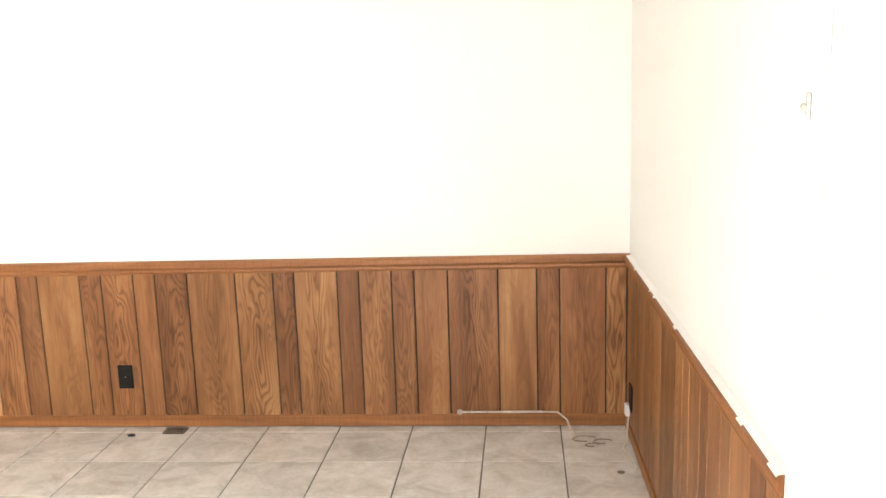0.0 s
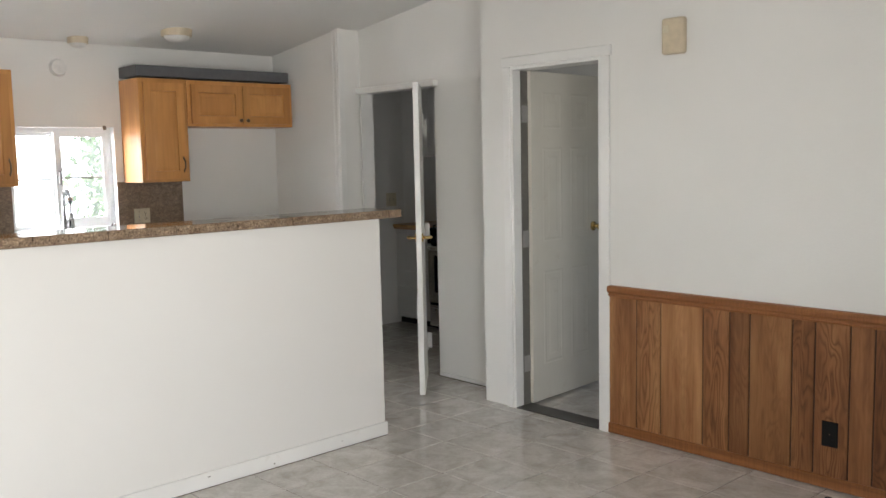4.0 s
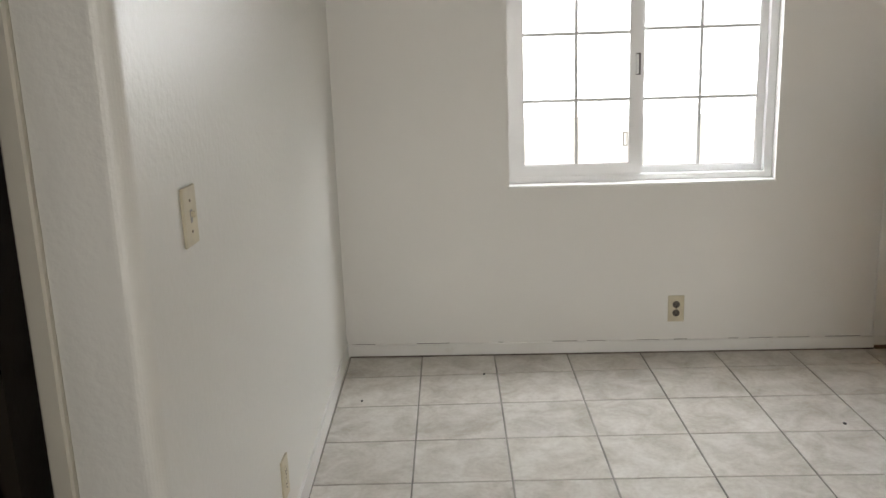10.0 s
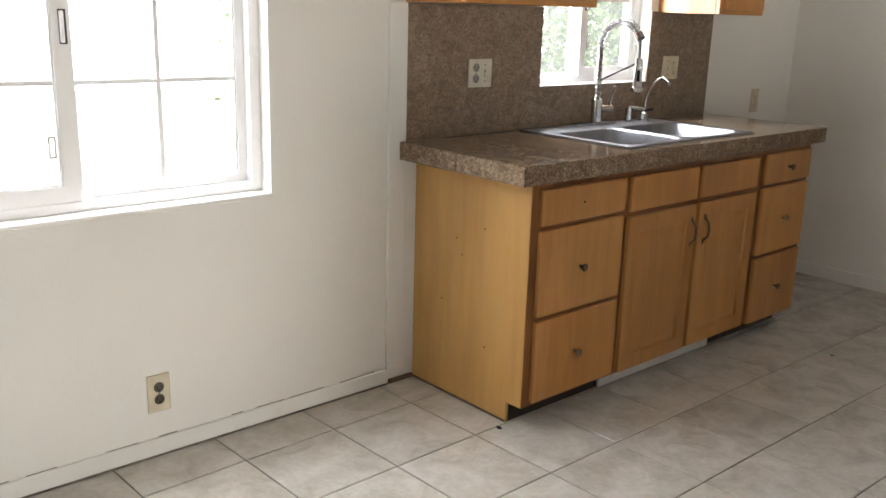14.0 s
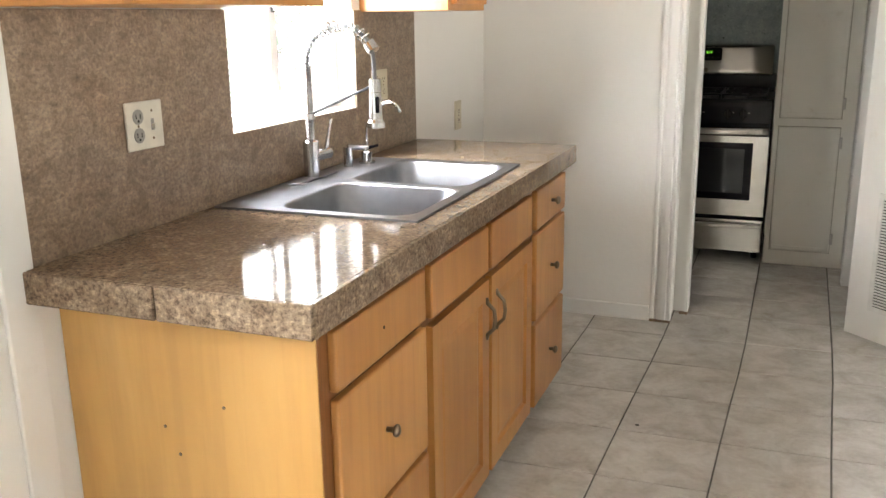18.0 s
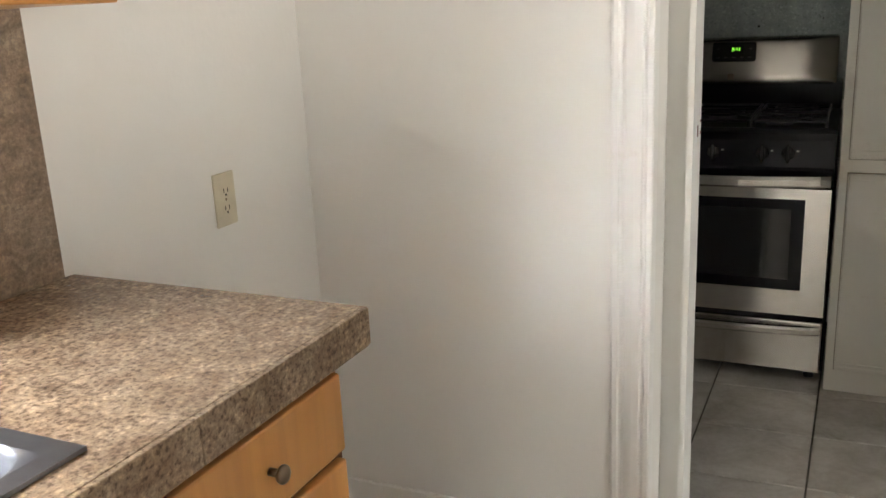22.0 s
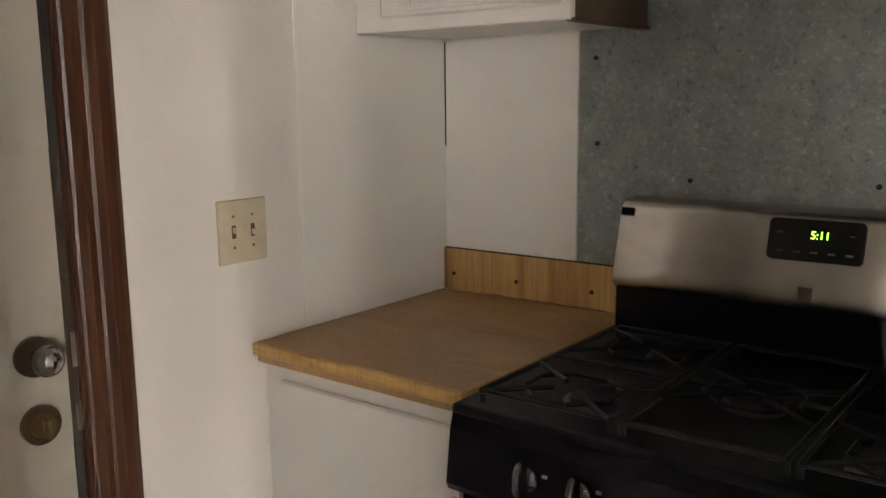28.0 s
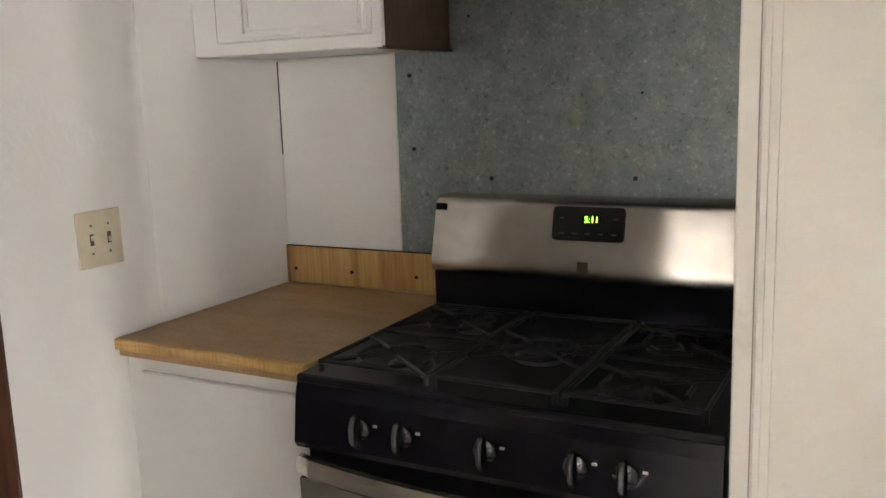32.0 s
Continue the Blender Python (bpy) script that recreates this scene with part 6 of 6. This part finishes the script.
for cx, cy, r in ((-4.58, -0.19, 0.006), (-4.85, 0.31, 0.007), (-4.304, 1.637, 0.008), (-4.563, 2.143, 0.010), (-4.17, 3.74, 0.006), (-0.525, 4.675, 0.016)):
    bit = thing("debris", (cx, cy, 0), "tiny dark speck of dirt on the tile", "debris")
    part("crumb", ball(bmesh.new(), (cx, cy, r * 0.35), r, (1.3, 0.8, 0.4), 8, 6), IRON, bit)

# ---- ceiling and wall fittings ----
sd = thing("smoke_detector", (WX + 0.02, 3.1, 2.2), "small beige detector high above the sink", "smoke detector")
part("base", rod(bmesh.new(), (WX + 0.001, 3.17, 2.17), (WX + 0.035, 3.17, 2.17), 0.06, 24, 0.05), PLASTIC, sd)
for yy, z in ((3.460, 1.771),):
    hk = thing("curtain_hook", (WX, yy, z), "small dark curtain bracket above the sink window", "hook")
    hb = boxed(WX + 0.0005, WX + 0.006, yy - 0.012, yy + 0.012, z - 0.015, z + 0.015, 0.002)
    rod(hb, (WX + 0.004, yy, z), (WX + 0.03, yy, z), 0.004, 8)
    part("bracket", hb, BRONZE, hk)

def ceiling_fan(x, y, z):
    t = thing("ceiling_fan", (x, y, z), "white ceiling fan with wooden-backed blades and tulip lamps", "ceiling fan")
    part("canopy", rod(bmesh.new(), (x, y, ceiling_z(x) - 0.05), (x, y, ceiling_z(x) + 0.01), 0.05, 20, 0.065), PLASTIC, t)
    part("downrod", rod(bmesh.new(), (x, y, z + 0.06), (x, y, ceiling_z(x) - 0.04), 0.012), PLASTIC, t)
    mb = rod(bmesh.new(), (x, y, z - 0.05), (x, y, z + 0.03), 0.10, 28, 0.12)
    rod(mb, (x, y, z + 0.03), (x, y, z + 0.07), 0.12, 28, 0.05)
    part("motor", mb, BRONZE, t, "dark bronze motor housing")
    for k in range(5):
        m = Matrix.Translation((x, y, z)) @ Matrix.Rotation(radians(20 + 72 * k), 4, "Z") @ Matrix.Rotation(radians(12), 4, "X")
        bm = bmesh.new()
        prism(bm, [(0.17, -0.05), (0.24, -0.062), (0.48, -0.07), (0.56, -0.055), (0.59, 0.0), (0.56, 0.055), (0.48, 0.07), (0.24, 0.062), (0.17, 0.05)], "z", -0.004, 0.004)
        bmesh.ops.transform(bm, matrix=m, verts=bm.verts)
        blade = part("blade", bm, LIGHTWOOD, t, "pale wood-grain fan blade")
        part("blade_iron", box(bmesh.new(), 0.10, 0.20, -0.018, 0.018, -0.012, -0.004, 0.002, 1, m), BRONZE, blade)
    part("lamp_fitter", rod(bmesh.new(), (x, y, z - 0.10), (x, y, z - 0.05), 0.045, 20, 0.06), BRONZE, t)
    for k in range(4):
        a = radians(45 + 90 * k)
        c = Vector((x + 0.07 * math.cos(a), y + 0.07 * math.sin(a), z - 0.10))
        out = Vector((math.cos(a), math.sin(a), -0.9)).normalized()
        part("lamp_shade", rod(bmesh.new(), c, c + out * 0.11, 0.028, 18, 0.058), PLASTIC, t, "frosted tulip lamp shade")
    for dx, dy, low in ((0.02, 0.0, 1.752), (-0.06, -0.01, 1.815)):
        cbm = rod(bmesh.new(), (x + dx, y + dy, low + 0.02), (x + dx, y + dy, z - 0.08), 0.0016, 6)
        chain = part("pull_chain", cbm, BRASS, t)
        part("chain_bob", rod(bmesh.new(), (x + dx, y + dy, low - 0.015), (x + dx, y + dy, low + 0.022), 0.010, 10, 0.006), BRONZE, chain, "small dark pull bob")


LIGHTWOOD = wooden("pale_blade_wood", (0.42, 0.33, 0.24), (0.50, 0.41, 0.31), (0.56, 0.47, 0.37), (3, 30, 30), 0, 0.5, 0.04)
ceiling_fan(-3.40, 1.36, 2.13)
for x, y, r in ((-4.98, 3.27, 0.065), (-4.62, 3.80, 0.10)):
    z = ceiling_z(x)
    cl = thing("ceiling_light", (x, y, z), "small round ceiling lamp with a beige rim, unlit", "ceiling light")
    part("rim", rod(bmesh.new(), (x, y, z - 0.035), (x, y, z + 0.012), r, 28, r * 1.05), BEIGE, cl)
    part("diffuser", ball(bmesh.new(), (x, y, z - 0.035), r * 0.85, (1, 1, 0.5)), PLASTIC, cl, smooth=True)
sj = thing("jamb_south", (-2.57, -0.40, 0), "yellowed white door jamb at the dark doorway", "door jamb", kind="structure")
part("jamb_board", boxed(-2.60, -2.566, -0.415, -0.3765, 0, 2.05, 0.004), DOORCREAM, sj)
part("jamb_board", boxed(-1.68, -1.665, -0.272, -0.132, 0, 2.05, 0.003), REDWOOD, sj, "brown stained jamb board")
# barely made out furniture, given the same unlit colour
tb = thing("dark_chest", (-2.9, -1.9, 0), "low dark furniture in the unlit room", "chest")
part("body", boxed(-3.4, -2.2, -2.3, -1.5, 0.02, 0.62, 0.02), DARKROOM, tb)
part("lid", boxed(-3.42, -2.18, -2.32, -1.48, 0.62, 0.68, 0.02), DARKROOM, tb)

# ---- outdoors ----
structure("ground", boxed(-400, 400, -400, 400, -0.6, -0.5), EARTH)
hedge = tagged(new("hedge", bpy.data.meshes.new("hedge")), "leafy green hedge beyond the kitchen window", "hedge", kind="stuff")
rng = random.Random(4)
verts, faces = [], []
BUSHES = ((6.75, 8.7, -0.5, 3.2, 11000), (11.2, 13.4, -0.5, 3.4, 5200), (13.4, 15.8, -0.5, 3.0, 9000))
for ya, yb, za, zb, k in (b[:4] + (k,) for b in BUSHES for k in range(b[4])):
    c = Vector((-13.5 + rng.gauss(0, 0.8), rng.uniform(ya, yb), 0))
    c.z = za + rng.random() ** 0.8 * (zb - za) * (1 + 0.15 * math.sin(c.y * 3.1))
    a, b = Vector((rng.gauss(0, 1), rng.gauss(0, 1), rng.gauss(0, 1))).normalized(), Vector((rng.gauss(0, 1), rng.gauss(0, 1), rng.gauss(0, 1))).normalized()
    s = rng.uniform(0.06, 0.13)
    i = len(verts)
    verts += [c - a * s, c + b * s * 0.45, c + a * s, c - b * s * 0.45]
    faces.append((i, i + 1, i + 2, i + 3))
hedge.data.from_pydata(verts, [], faces)
hedge.data.materials.append(LEAF)
# glowing card added so that the windows show white
tagged(part("backdrop", boxed(-22.1, -22, -30, 40, -0.5, 14), BACKDROPGLOW), "glowing white backdrop for the bright outdoors", kind="structure")
# ---- floor tiles ----
GAP = 0.0025


def joint_x(i, y):
    """The joint between tile columns i - 1 and i; the columns by the kitchen widen a little towards the stove room."""
    if i <= 3:
        grow = min(max((y - 0.4) / 4.1, -0.2), 1.4)
        return -4.543 + i * (0.319 + 0.021 * grow) - 0.036 * (1 - min(max(grow, 0), 1)) * (y - 0.4)
    if i < 7:
        return joint_x(3, y) + (joint_x(7, y) - joint_x(3, y)) * (i - 3) / 4
    return -2.318 - 0.020 * min(y - 0.4, 2.0) + 0.018 * max(y - 2.4, 0.0) + (i - 7) * 0.3455


def joint_y(j, x):
    """The joint between tile rows j - 1 and j; the rows run slightly out of square with the west wall."""
    base = 0.026 + (0.334 * j if j <= 6 else 2.004 + 0.3268 * (j - 6))
    return base + (0.036 if j < 7 else 0.029) * (min(x, -2.4) + 5.04)


def tile_corner(i, j):
    x, y = joint_x(i, 0.334 * j), 0.334 * j
    for _ in range(4):
        y = joint_y(j, x)
        x = joint_x(i, y)
    return x, y


def tile_points(corners):
    cx, cy = sum(p[0] for p in corners) / 4, sum(p[1] for p in corners) / 4
    out = []
    for z, o in ((-0.008, GAP), (-0.002, GAP), (0.0, GAP + 0.0014)):
        out += [(x - o if x > cx else x + o, y - o if y > cy else y + o, z) for x, y in corners]
    return out


TILE_FACES = [(8, 9, 10, 11)] + [(r + k, r + (k + 1) % 4, r + 4 + (k + 1) % 4, r + 4 + k) for r in (0, 4) for k in range(4)]


rest = []
for i in range(-3, 22):
    for j in range(-3, 22):
        quad = [tile_corner(i, j), tile_corner(i + 1, j), tile_corner(i + 1, j + 1), tile_corner(i, j + 1)]
        cut = [(min(max(x, SX), EX), min(max(y, -0.40), BY)) for x, y in quad]
        if min(cut[1][0] - cut[0][0], cut[2][0] - cut[3][0]) < 0.014 or min(cut[3][1] - cut[0][1], cut[2][1] - cut[1][1]) < 0.014:
            continue
        if cut[0][1] > NY + 0.02 and cut[1][0] > -2.62 or cut[0][1] > AY + 0.06 and cut[0][0] > -3.05:
            continue
        if cut[0][0] > -1.2 and 1.7 < cut[0][1] < 4.0:
            rest.append(cut)
            continue
        o = Vector((*cut[0], 0))
        me = bpy.data.meshes.new("floor_tile")
        me.from_pydata([Vector(p) - o for p in tile_points(cut)], [], TILE_FACES)
        me.materials.append(TILE)
        ob = new("floor_tile", me)
        ob.location = o
        ob.parent = floor
verts, faces = [], []
for cut in rest:
    i = len(verts)
    verts += tile_points(cut)
    faces += [tuple(i + k for k in f) for f in TILE_FACES]
# the joints along the south wall are filled with paler strips
pale_verts, pale_faces = [], []
for j in range(-2, 21):
    for i in range(-2, 21):
        (xa, ya), (xb, yb) = tile_corner(i, j), tile_corner(i + 1, j)
        xa, xb = max(xa, SX), min(xb, EX)
        if max(ya, yb) > 0.85:
            continue
        if xb - xa < 0.02 or min(ya, yb) < -0.38:
            continue
        n = len(pale_verts)
        pale_verts += [(xa, ya - GAP, -0.0014), (xb, yb - GAP, -0.0014), (xb, yb + GAP, -0.0014), (xa, ya + GAP, -0.0014)]
        pale_faces.append((n, n + 1, n + 2, n + 3))
pale_lines = bpy.data.meshes.new("grout_dust")
pale_lines.from_pydata(pale_verts, [], pale_faces)
pale_lines.materials.append(PALEGROUT)
gd = new("grout_dust", pale_lines)
gd.parent = floor
tagged(gd, kind="stuff")
far_tiles = bpy.data.meshes.new("floor_tiles_rest")
far_tiles.from_pydata(verts, [], faces)
far_tiles.materials.append(TILE)
fo = new("floor_tiles_rest", far_tiles)
fo.parent = floor
tagged(fo, kind="stuff")
structure("floor_bedroom", boxed(-2.62, -0.1, NY + 0.06, 7.6, -0.0034, -0.0005), TILE)
